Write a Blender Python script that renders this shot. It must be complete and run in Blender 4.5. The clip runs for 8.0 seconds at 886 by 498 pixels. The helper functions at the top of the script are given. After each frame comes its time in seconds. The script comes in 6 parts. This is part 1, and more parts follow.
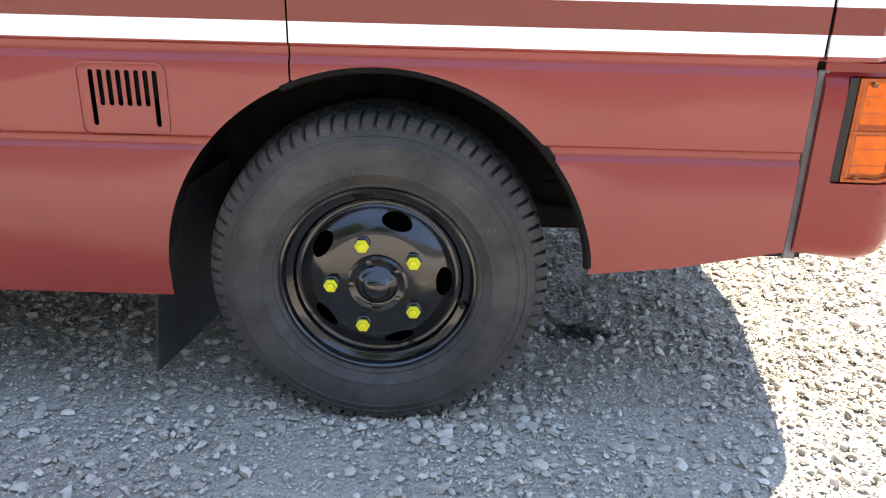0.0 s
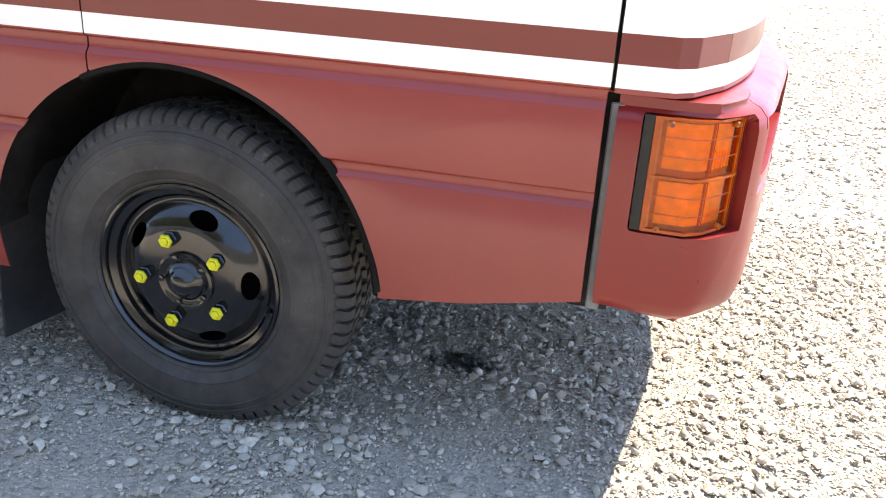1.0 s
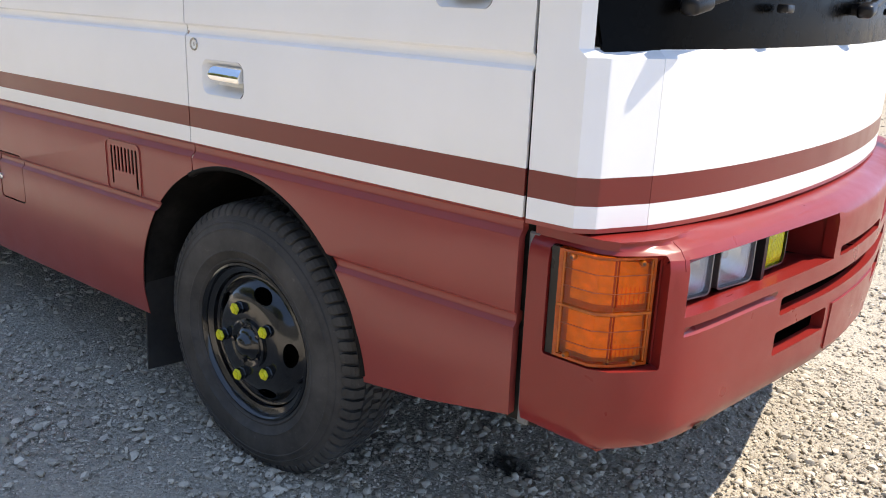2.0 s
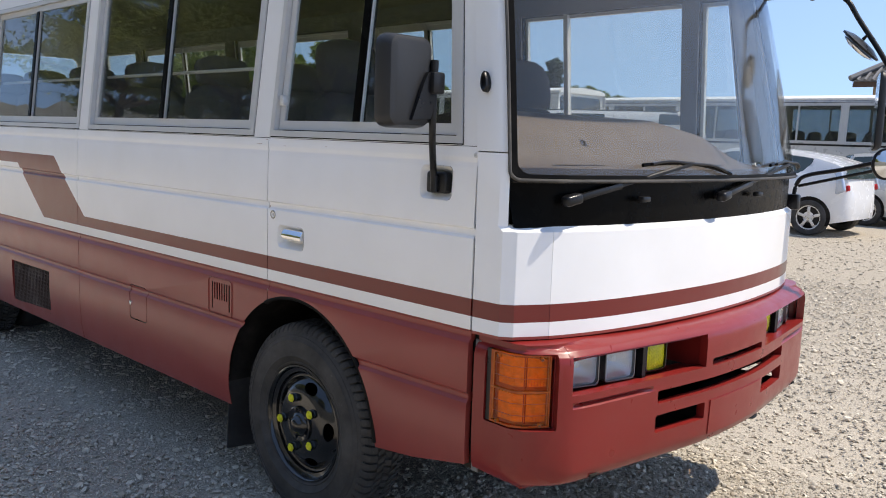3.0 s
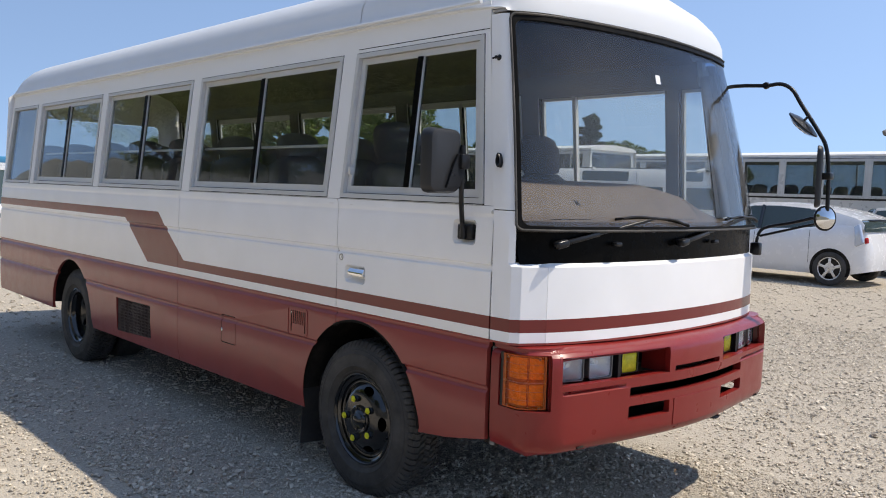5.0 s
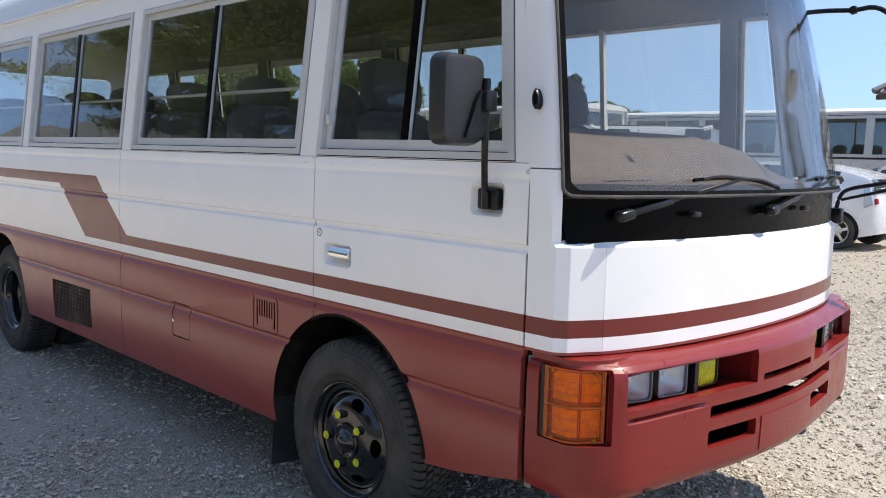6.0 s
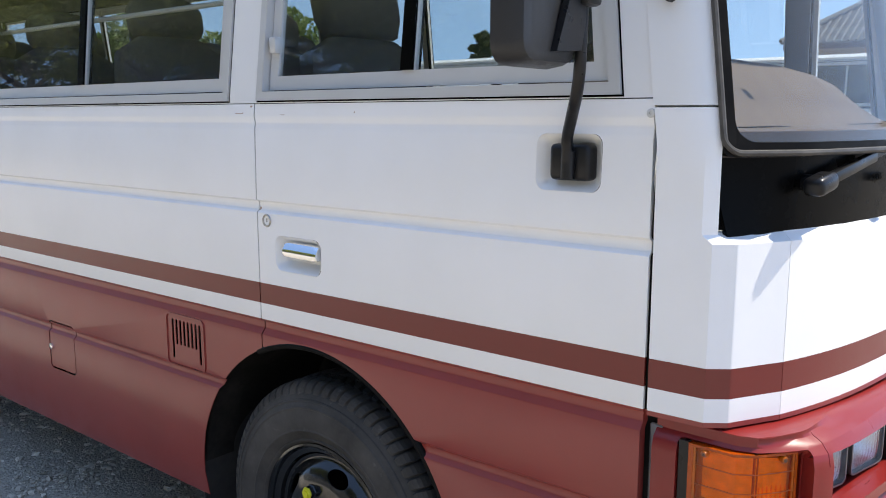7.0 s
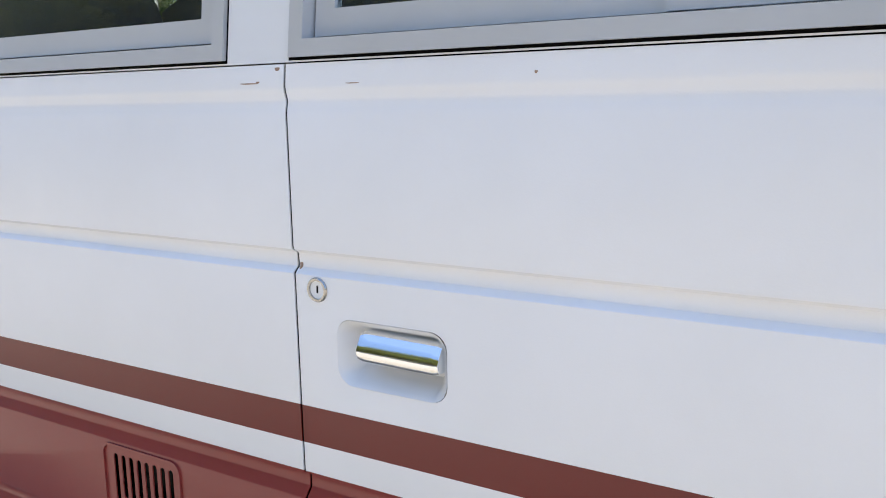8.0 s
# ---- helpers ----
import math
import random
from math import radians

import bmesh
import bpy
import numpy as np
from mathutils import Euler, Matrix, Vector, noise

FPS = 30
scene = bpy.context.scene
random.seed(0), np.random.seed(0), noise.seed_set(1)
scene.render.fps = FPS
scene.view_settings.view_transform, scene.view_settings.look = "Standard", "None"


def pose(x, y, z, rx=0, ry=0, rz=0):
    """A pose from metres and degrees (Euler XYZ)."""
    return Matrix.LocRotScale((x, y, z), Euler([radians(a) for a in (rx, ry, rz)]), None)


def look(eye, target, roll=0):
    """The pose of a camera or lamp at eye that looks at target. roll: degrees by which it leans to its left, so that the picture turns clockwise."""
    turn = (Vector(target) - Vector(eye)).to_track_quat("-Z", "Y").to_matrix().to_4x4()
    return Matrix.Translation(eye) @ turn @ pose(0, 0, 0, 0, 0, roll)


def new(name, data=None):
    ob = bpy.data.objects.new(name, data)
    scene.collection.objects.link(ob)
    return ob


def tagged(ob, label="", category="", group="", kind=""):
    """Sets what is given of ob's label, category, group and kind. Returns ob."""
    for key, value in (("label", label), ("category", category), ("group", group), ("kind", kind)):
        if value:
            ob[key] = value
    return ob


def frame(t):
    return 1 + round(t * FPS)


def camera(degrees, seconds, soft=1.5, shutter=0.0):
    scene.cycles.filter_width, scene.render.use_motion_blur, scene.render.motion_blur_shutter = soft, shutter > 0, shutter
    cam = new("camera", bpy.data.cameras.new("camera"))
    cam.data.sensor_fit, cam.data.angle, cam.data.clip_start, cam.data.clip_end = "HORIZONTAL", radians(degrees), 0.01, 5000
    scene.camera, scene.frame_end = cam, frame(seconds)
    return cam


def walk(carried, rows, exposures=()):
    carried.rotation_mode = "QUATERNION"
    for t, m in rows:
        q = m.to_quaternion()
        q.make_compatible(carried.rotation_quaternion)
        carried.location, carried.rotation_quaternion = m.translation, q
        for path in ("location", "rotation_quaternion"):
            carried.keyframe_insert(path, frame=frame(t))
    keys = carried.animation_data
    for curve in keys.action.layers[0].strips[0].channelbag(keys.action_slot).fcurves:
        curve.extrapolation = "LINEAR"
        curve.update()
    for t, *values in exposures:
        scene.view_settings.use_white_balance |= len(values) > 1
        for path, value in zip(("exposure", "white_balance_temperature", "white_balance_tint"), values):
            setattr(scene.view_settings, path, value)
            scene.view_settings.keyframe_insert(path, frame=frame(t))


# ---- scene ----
cam = camera(55.9, 8.0, 1.0)
PATH = [
    (0, (0.17, -1.689, 1.189), (0.147, 0.154, 0.413), 1.4),
    (0.5, (0.582, -1.549, 1.204), (0.401, 0.278, 0.411), 1.9),
    (1, (0.972, -1.496, 1.204), (0.536, 0.297, 0.433), 3.3),
    (1.5, (1.348, -1.317, 1.222), (0.558, 0.378, 0.513), 3.1),
    (2, (1.741, -1.303, 1.319), (0.55, 0.193, 0.734), 2.2),
    (2.2, (1.899, -1.368, 1.373), (0.606, 0.07, 0.863), 1.6),
    (3.3, (2.777, -2.015, 1.517), (1.388, -0.588, 1.334), 2.5),
    (3.5, (2.933, -2.149, 1.537), (1.533, -0.727, 1.397), 2.6),
    (4, (3.236, -2.477, 1.532), (1.805, -1.087, 1.392), 2.3),
    (4.2, (3.319, -2.545, 1.576), (1.864, -1.181, 1.418), 1.9),
    (5.3, (3.118, -2.347, 1.507), (1.662, -0.982, 1.37), 1.8),
    (5.5, (2.979, -2.21, 1.527), (1.528, -0.843, 1.366), 1.6),
    (6, (2.476, -1.904, 1.483), (1.06, -0.509, 1.256), 1.4),
    (6.5, (2.005, -1.607, 1.423), (0.646, -0.163, 1.167), 0.9),
    (7, (1.521, -1.327, 1.431), (0.27, 0.201, 1.116), -0.0),
    (7.5, (1.046, -1.099, 1.418), (-0.088, 0.52, 1.115), -0.4),
    (8, (0.559, -0.813, 1.407), (-0.476, 0.863, 1.064), -0.9),
]
EXPOSURES = [(t, e, k, 11 if t < 6.2 else 9.5) for t, e, k in ((0.0, 2.45, 7400), (0.5, 2.62, 7400), (1.0, 2.22, 7400), (1.5, 1.75, 7400), (2.0, 1.36, 7300), (3.5, 0.74, 7100), (4.0, 0.66, 7100), (5.5, 0.70, 7100), (6.0, 0.95, 7000), (6.5, 1.08, 6850), (8.0, 1.45, 6800))]
walk(cam, [(t, look(eye, target, roll)) for t, eye, target, roll in PATH], EXPOSURES)

# ---- world and light ----
world = bpy.data.worlds.new("sky")
scene.world = world
world.use_nodes = True
SUN_DIR = Vector((0.43, 0.42, 1.0)).normalized()
SUN_EL = math.asin(SUN_DIR.z)
wn = world.node_tree.nodes
wn.clear()
sky = wn.new("ShaderNodeTexSky")
sky.sky_type, sky.sun_disc = "NISHITA", False
sky.sun_elevation, sky.sun_rotation = SUN_EL, math.atan2(SUN_DIR.x, SUN_DIR.y)
sky.air_density, sky.dust_density, sky.ozone_density = 1.0, 0.15, 1.6
bg = wn.new("ShaderNodeBackground")
bg.inputs["Strength"].default_value = 0.15
out = wn.new("ShaderNodeOutputWorld")
way = wn.new("ShaderNodeTexCoord")
lift = wn.new("ShaderNodeMapping")
lift.inputs["Location"].default_value = (0.0, 0.0, 0.31)
world.node_tree.links.new(way.outputs["Generated"], lift.inputs[0])
world.node_tree.links.new(lift.outputs[0], sky.inputs[0])
world.node_tree.links.new(sky.outputs[0], bg.inputs[0])
world.node_tree.links.new(bg.outputs[0], out.inputs[0])
sun = new("sun", bpy.data.lights.new("sun", "SUN"))
sun.data.energy, sun.data.angle, sun.data.color = 3.0, radians(0.53), (1.0, 0.95, 0.87)
sun.matrix_world = look(SUN_DIR * 40, (0, 0, 0))

# ---- materials ----


class Nodes:
    """Short hand for building a node material."""

    def __init__(self, name):
        self.m = bpy.data.materials.new(name)
        self.m.use_nodes = True
        self.t = self.m.node_tree
        self.b = self.t.nodes["Principled BSDF"]
        self.out = self.t.nodes["Material Output"]

    def add(self, kind, **inputs):
        n = self.t.nodes.new("ShaderNode" + kind)
        for k, v in inputs.items():
            self.put(n.inputs[k.replace("_", " ")], v)
        return n

    def put(self, socket, v):
        if isinstance(v, bpy.types.NodeSocket):
            self.t.links.new(v, socket)
        elif isinstance(v, bpy.types.Node):
            self.t.links.new(v.outputs[0], socket)
        else:
            socket.default_value = v

    def set(self, **inputs):
        for k, v in inputs.items():
            self.put(self.b.inputs[k.replace("_", " ")], v)

    def math(self, op, a, b=0.0, c=0.0):
        n = self.t.nodes.new("ShaderNodeMath")
        n.operation = op
        for i, v in enumerate((a, b, c)):
            self.put(n.inputs[i], v)
        return n.outputs[0]

    def noise(self, scale, detail=4.0, rough=0.55, vector=None):
        n = self.add("TexNoise", Scale=scale, Detail=detail, Roughness=rough)
        self.put(n.inputs["Vector"], vector if vector is not None else self.where())
        return n.outputs["Fac"]

    def where(self):
        return self.add("NewGeometry").outputs["Position"]

    def ramp(self, fac, lo, hi, a=0.0, b=1.0):
        n = self.add("MapRange", Value=fac)
        n.inputs["From Min"].default_value, n.inputs["From Max"].default_value = lo, hi
        n.inputs["To Min"].default_value, n.inputs["To Max"].default_value = a, b
        return n.outputs[0]

    def mix(self, fac, a, b, blend="MIX"):
        n = self.t.nodes.new("ShaderNodeMix")
        n.data_type, n.blend_type = "RGBA", blend
        self.put(n.inputs[0], fac)
        self.put(n.inputs[6], a if not isinstance(a, tuple) else (*a, 1.0)[:4])
        self.put(n.inputs[7], b if not isinstance(b, tuple) else (*b, 1.0)[:4])
        return n.outputs[2]

    def bump(self, height, strength, distance=0.01):
        n = self.add("Bump", Strength=strength, Distance=distance, Height=height)
        self.set(Normal=n.outputs[0])


def rgb(*c):
    return (*c, 1.0)


def simple(name, colour, rough=0.5, metal=0.0, spec=0.5, vary=0.12, scale=18.0, bump=0.0, bump_scale=250.0, coat=0.0, dust=0.0):
    n = Nodes(name)
    base = n.noise(scale, 5.0)
    lo = tuple(max(0.0, c * (1 - vary)) for c in colour)
    hi = tuple(min(1.0, c * (1 + vary)) for c in colour)
    col = n.mix(base, lo, hi)
    if dust:
        d = n.ramp(n.noise(scale * 0.4, 6.0, 0.65), 0.45, 0.7, 0.0, dust)
        col = n.mix(d, col, (0.30, 0.27, 0.23))
    n.set(Base_Color=col, Metallic=metal, Specular_IOR_Level=spec, Coat_Weight=coat, Coat_Roughness=0.12)
    n.set(Roughness=n.ramp(n.noise(scale * 2.3, 3.0), 0.3, 0.7, max(0.02, rough - 0.06), min(1.0, rough + 0.06)))
    if bump:
        n.bump(n.noise(bump_scale, 3.0), bump, 0.002)
    return n.m


WHITE, RED, BROWN = (0.80, 0.80, 0.79), (0.255, 0.041, 0.034), (0.158, 0.0170, 0.0138)


def coach_paint():
    """Two-tone paint of the minibus: red below, white above, with the brown stripes."""
    n = Nodes("coach_paint")
    pos = n.add("SeparateXYZ", Vector=n.where())
    x, z = pos.outputs[0], pos.outputs[2]

    def band(lo, hi, v):
        return n.math("MULTIPLY", n.math("GREATER_THAN", v, lo), n.math("LESS_THAN", v, hi))

    dirt = n.noise(3.0, 6.0)
    white = n.mix(n.ramp(dirt, 0.35, 0.75), (0.88, 0.88, 0.88), (0.83, 0.83, 0.825))
    red = n.mix(n.ramp(dirt, 0.3, 0.75), tuple(c * 0.94 for c in RED), tuple(min(1, c * 1.10) for c in RED))
    stripe_low = n.math("MULTIPLY", band(0.957, 1.010, z), n.math("GREATER_THAN", x, -1.9))
    stripe_high = n.math("MULTIPLY", band(1.250, 1.312, z), n.math("LESS_THAN", x, n.math("MULTIPLY_ADD", z, -1.0 / 0.75, -0.512)))
    lean = n.math("MULTIPLY_ADD", z, 1.33, x)
    slash = n.math("MULTIPLY", band(-1.145, -0.52, lean), band(0.957, 1.312, z))
    strips = n.math("MAXIMUM", n.math("MAXIMUM", stripe_low, stripe_high), slash)
    col = n.mix(strips, white, BROWN)
    col = n.mix(n.math("LESS_THAN", z, 0.915), col, red)
    n.set(Base_Color=col, Specular_IOR_Level=0.12, Coat_Weight=0.75, Coat_Roughness=n.ramp(n.noise(5.0, 5.0), 0.3, 0.7, 0.19, 0.26))
    n.set(Roughness=n.ramp(n.noise(9.0, 5.0), 0.3, 0.7, 0.34, 0.44))
    n.bump(n.math("ADD", n.noise(420.0, 2.0), n.math("MULTIPLY", n.noise(2.2, 2.0), 1.5)), 0.05, 0.004)
    return n.m


def thin_glass(name, tint, gloss_rough=0.0, dirt=0.05, shine=1.0, band=None):
    n = Nodes(name)
    clear = n.add("BsdfTransparent", Color=rgb(*tint))
    if band:
        up = n.add("SeparateXYZ", Vector=n.where()).outputs[2]
        n.put(clear.inputs[0], n.mix(n.ramp(up, band[0], band[1]), tint, band[2]))
    gloss = n.add("BsdfGlossy", Color=rgb(0.95, 0.97, 1.0), Roughness=gloss_rough)
    lw = n.add("LayerWeight", Blend=0.5)
    fres = n.math("MULTIPLY_ADD", n.math("POWER", lw.outputs["Facing"], 5.0), 0.955, 0.045)
    haze = n.add("BsdfDiffuse", Color=rgb(0.5, 0.48, 0.44))
    m0 = n.add("MixShader", Fac=n.ramp(n.noise(6.0, 6.0, 0.7), 0.2, 0.8, dirt * 0.35, dirt))
    n.put(m0.inputs[1], clear)
    n.put(m0.inputs[2], haze)
    m1 = n.add("MixShader", Fac=n.math("MINIMUM", n.math("MULTIPLY", fres, shine), 1.0))
    n.put(m1.inputs[1], m0)
    n.put(m1.inputs[2], gloss)
    n.put(n.out.inputs[0], m1.outputs[0])
    return n.m


def lens_mat(name, colour, rough=0.08, trans=0.6, lines=260.0):
    n = Nodes(name)
    deep = n.mix(n.ramp(n.noise(45.0, 4.0, 0.7), 0.35, 0.7), tuple(c * 0.72 for c in colour), tuple(min(1.0, c * 1.12) for c in colour))
    n.set(Base_Color=deep, Roughness=rough, Transmission_Weight=trans, IOR=1.45, Coat_Weight=0.15, Coat_Roughness=0.03, Specular_IOR_Level=0.35)
    pos = n.add("SeparateXYZ", Vector=n.where())
    a = n.math("SINE", n.math("MULTIPLY", pos.outputs[0], lines))
    b = n.math("SINE", n.math("MULTIPLY", n.math("ADD", pos.outputs[1], pos.outputs[2]), lines))
    n.bump(n.math("ADD", a, b), 0.22, 0.002)
    return n.m


def oil_stain(n, col):
    """Darkens col where oil has dripped on the gravel, in an uneven patch."""
    p = n.add("SeparateXYZ", Vector=n.where())
    dx = n.math("MULTIPLY", n.math("SUBTRACT", p.outputs[0], 0.556), 0.75)
    dy = n.math("SUBTRACT", p.outputs[1], 0.53)
    d = n.math("SQRT", n.math("ADD", n.math("MULTIPLY", dx, dx), n.math("MULTIPLY", dy, dy)))
    d = n.math("ADD", d, n.math("MULTIPLY", n.math("SUBTRACT", n.noise(22.0, 4.0), 0.5), 0.16))
    return n.mix(n.ramp(d, 0.035, 0.085, 0.9, 0.0), col, (0.02, 0.018, 0.016))


def gravel_ground():
    n = Nodes("gravel_ground")
    p = n.where()
    v = n.add("TexVoronoi", Vector=p, Scale=85.0)
    v2 = n.add("TexVoronoi", Vector=p, Scale=210.0)
    tone = n.noise(1.1, 5.0, 0.6)
    cell = n.add("SeparateColor", Color=v.outputs["Color"])
    stone = n.mix(cell.outputs[0], (0.37, 0.322, 0.258), (0.62, 0.545, 0.44))
    col = n.mix(n.ramp(tone, 0.35, 0.7), stone, (0.56, 0.487, 0.388))
    # dark speckle painted in for the small shadows between the stones
    col = n.mix(n.ramp(n.noise(38.0, 8.0, 0.85), 0.42, 0.66, 0.0, 0.7), col, (0.23, 0.20, 0.158))
    col = n.mix(n.ramp(n.noise(0.55, 4.0, 0.6), 0.45, 0.7, 0.0, 0.35), col, (0.58, 0.51, 0.412))
    inner = n.math("ADD", n.add("SeparateXYZ", Vector=p).outputs[1], n.math("MULTIPLY", n.noise(0.35, 4.0), 6.0))
    col = n.mix(n.ramp(inner, 6.0, 11.0, 0.0, 0.6), col, (0.36, 0.30, 0.222))
    odd = n.math("GREATER_THAN", cell.outputs[1], 0.86)
    col = n.mix(n.math("MULTIPLY", odd, 0.55), col, (0.16, 0.145, 0.125))
    # unseen dark green ground, added so the bus flank reflects a darker horizon
    far_edge = n.math("ADD", n.add("SeparateXYZ", Vector=p).outputs[1], n.math("MULTIPLY", n.noise(0.8, 5.0), 3.0))
    reflect_dark = n.mix(n.noise(9.0, 6.0, 0.7), (0.045, 0.055, 0.022), (0.12, 0.125, 0.055))
    pale = n.math("ADD", n.add("SeparateXYZ", Vector=p).outputs[1], n.math("MULTIPLY", n.noise(1.3, 5.0), 1.6))
    col = n.mix(n.ramp(pale, 0.0, -1.4, 0.0, 0.75), col, (0.70, 0.625, 0.515))
    col = n.mix(n.ramp(far_edge, -10.6, -11.2), col, reflect_dark)
    grit = n.ramp(v2.outputs["Distance"], 0.0, 0.35, 0.0, 1.0)
    col = n.mix(grit, col, n.mix(0.4, col, (0.38, 0.35, 0.30)))
    n.set(Base_Color=oil_stain(n, col), Roughness=0.95, Specular_IOR_Level=0.2)
    far = n.math("ADD", n.math("MULTIPLY", v.outputs["Distance"], -1.0), n.math("MULTIPLY", v2.outputs["Distance"], -0.4))
    n.bump(far, 0.75, 0.008)
    return n.m


def stone_mat():
    n = Nodes("gravel_stone")
    isl = n.add("NewGeometry").outputs["Random Per Island"]
    col = n.mix(n.math("POWER", isl, 0.8), (0.27, 0.236, 0.190), (0.74, 0.655, 0.53))
    warm = n.math("GREATER_THAN", n.math("FRACT", n.math("MULTIPLY", isl, 37.0)), 0.8)
    col = n.mix(n.math("MULTIPLY", warm, 0.6), col, (0.38, 0.315, 0.235))
    col = n.mix(n.ramp(n.noise(120.0, 4.0), 0.3, 0.75, 0.0, 0.4), col, (0.34, 0.325, 0.295))
    n.set(Base_Color=oil_stain(n, col), Roughness=0.92, Specular_IOR_Level=0.2)
    n.bump(n.noise(300.0, 3.0), 0.5, 0.002)
    return n.m


def tyre_mat():
    n = Nodes("tyre_rubber")
    dust = n.ramp(n.noise(7.0, 6.0, 0.7), 0.30, 0.70, 0.1, 0.9)
    col = n.mix(dust, (0.021, 0.0205, 0.020), (0.086, 0.081, 0.075))
    scuff = n.ramp(n.noise(34.0, 6.0, 0.75), 0.60, 0.78, 0.0, 0.5)
    col = n.mix(scuff, col, (0.20, 0.19, 0.18))
    n.set(Base_Color=col, Roughness=0.72, Specular_IOR_Level=0.35)
    n.bump(n.noise(180.0, 4.0), 0.25, 0.002)
    return n.m


def leaf_mat(name, a, b):
    n = Nodes(name)
    isl = n.add("NewGeometry").outputs["Random Per Island"]
    col = n.mix(isl, a, b)
    n.set(Base_Color=col, Roughness=0.7, Specular_IOR_Level=0.25)
    tr = n.add("BsdfTranslucent", Color=col)
    m = n.add("MixShader", Fac=0.3)
    n.put(m.inputs[1], n.b.outputs[0])
    n.put(m.inputs[2], tr)
    n.put(n.out.inputs[0], m.outputs[0])
    return n.m


M = {}
M["paint"] = coach_paint()
M["white"] = simple("white_paint", (0.80, 0.80, 0.79), 0.38, vary=0.03, scale=4.0, coat=0.15)
M["roof"] = simple("roof_white", (0.68, 0.695, 0.70), 0.42, vary=0.04, scale=3.0, coat=0.1)
M["bumper"] = simple("bumper_red", (0.210, 0.0165, 0.014), 0.33, spec=0.3, vary=0.06, scale=5.0, bump=0.05, bump_scale=500.0, coat=0.3)
M["black"] = simple("black_plastic", (0.010, 0.010, 0.011), 0.32, spec=0.3, vary=0.2, scale=12.0, bump=0.06, bump_scale=600.0)
M["gloss_black"] = simple("black_enamel", (0.008, 0.008, 0.009), 0.12, vary=0.3, scale=14.0, coat=0.5)
M["panel_black"] = simple("black_panel_paint", (0.003, 0.003, 0.003), 0.25, spec=0.05, vary=0.2, scale=9.0)
M["rubber"] = simple("window_rubber", (0.008, 0.0076, 0.0072), 0.45, spec=0.05, vary=0.2, scale=20.0, dust=0.02)
M["dark"] = simple("underbody_dark", (0.010, 0.009, 0.008), 0.85, spec=0.15, vary=0.4, scale=9.0, dust=0.10)
M["tyre"] = tyre_mat()
M["nut"] = simple("nut_yellow", (0.70, 0.66, 0.02), 0.45, vary=0.08, scale=60.0)
M["chrome"] = simple("chrome", (0.86, 0.87, 0.88), 0.06, 1.0, vary=0.02)
M["alu"] = simple("aluminium_frame", (0.58, 0.58, 0.57), 0.34, 0.18, vary=0.06, scale=8.0)
M["glass"] = thin_glass("tinted_glass", (0.85, 0.87, 0.855), dirt=0.012, shine=1.05)
M["coach_glass"] = thin_glass("dark_coach_glass", (0.60, 0.635, 0.645), dirt=0.05, shine=1.4)
M["screen"] = thin_glass("windscreen_glass", (0.965, 0.965, 0.945), dirt=0.035, shine=0.65, band=(1.95, 2.20, (0.36, 0.50, 0.66)))
M["amber"] = lens_mat("amber_lens", (0.52, 0.080, 0.004), rough=0.10, trans=0.2)
M["amber_glow"] = lens_mat("amber_reflector", (0.86, 0.36, 0.008), rough=0.45, trans=0.0, lines=330.0)
M["amber_clear"] = thin_glass("amber_lens_cover", (1.0, 0.76, 0.20), dirt=0.0, shine=0.55)
M["clear_lens"] = lens_mat("clear_lens", (0.90, 0.92, 0.94), trans=0.75, lines=420.0)
M["amber_dark"] = lens_mat("amber_lens_dark", (0.50, 0.115, 0.004), rough=0.3, trans=0.0)
M["mud"] = simple("mud_flap_rubber", (0.013, 0.013, 0.014), 0.65, vary=0.2, dust=0.06)
M["lamp_glass"] = thin_glass("lamp_glass", (0.90, 0.93, 0.95), dirt=0.10, shine=1.6)
M["fog_lens"] = lens_mat("yellow_lens", (0.85, 0.80, 0.02), trans=0.3, lines=500.0)
M["reflector"] = simple("lamp_reflector", (0.85, 0.86, 0.88), 0.38, 0.85, vary=0.03)
M["dash"] = simple("dashboard_vinyl", (0.056, 0.038, 0.028), 0.65, vary=0.10, scale=5.0, bump=0.05, bump_scale=300.0)
M["seat"] = simple("seat_cloth", (0.100, 0.097, 0.098), 0.9, vary=0.2, scale=40.0, bump=0.3, bump_scale=400.0)
M["dark_seat"] = simple("dark_seat_cloth", (0.050, 0.053, 0.060), 0.85, vary=0.2, scale=40.0, bump=0.3, bump_scale=400.0)
M["lining"] = simple("interior_lining", (0.115, 0.092, 0.070), 0.7, vary=0.05, scale=5.0)
M["floor_mat"] = simple("floor_mat", (0.06, 0.06, 0.06), 0.85, vary=0.2)
M["ground"] = gravel_ground()
M["stone"] = stone_mat()

# ---- mesh helpers ----


def link(name, bm, material, parent=None, label="", angle=35.0, smooth=True):
    me = bpy.data.meshes.new(name)
    bm.normal_update()
    for f in bm.faces:
        f.smooth = smooth
    bm.to_mesh(me)
    bm.free()
    if smooth:
        me.set_sharp_from_angle(angle=radians(angle))
    for m in material if isinstance(material, (list, tuple)) else [material]:
        me.materials.append(m)
    ob = new(name, me)
    if parent is not None:
        ob.parent = parent
    if label:
        ob["label"] = label
    return ob


def part(name, bm, material, parent, label="", angle=35.0, smooth=True):
    return link(name, bm, material, parent, label, angle, smooth)


def table(rows):
    """A piecewise linear function from (place, value) rows."""
    xs, ys = [r[0] for r in rows], [r[1] for r in rows]
    return lambda v: float(np.interp(v, xs, ys))


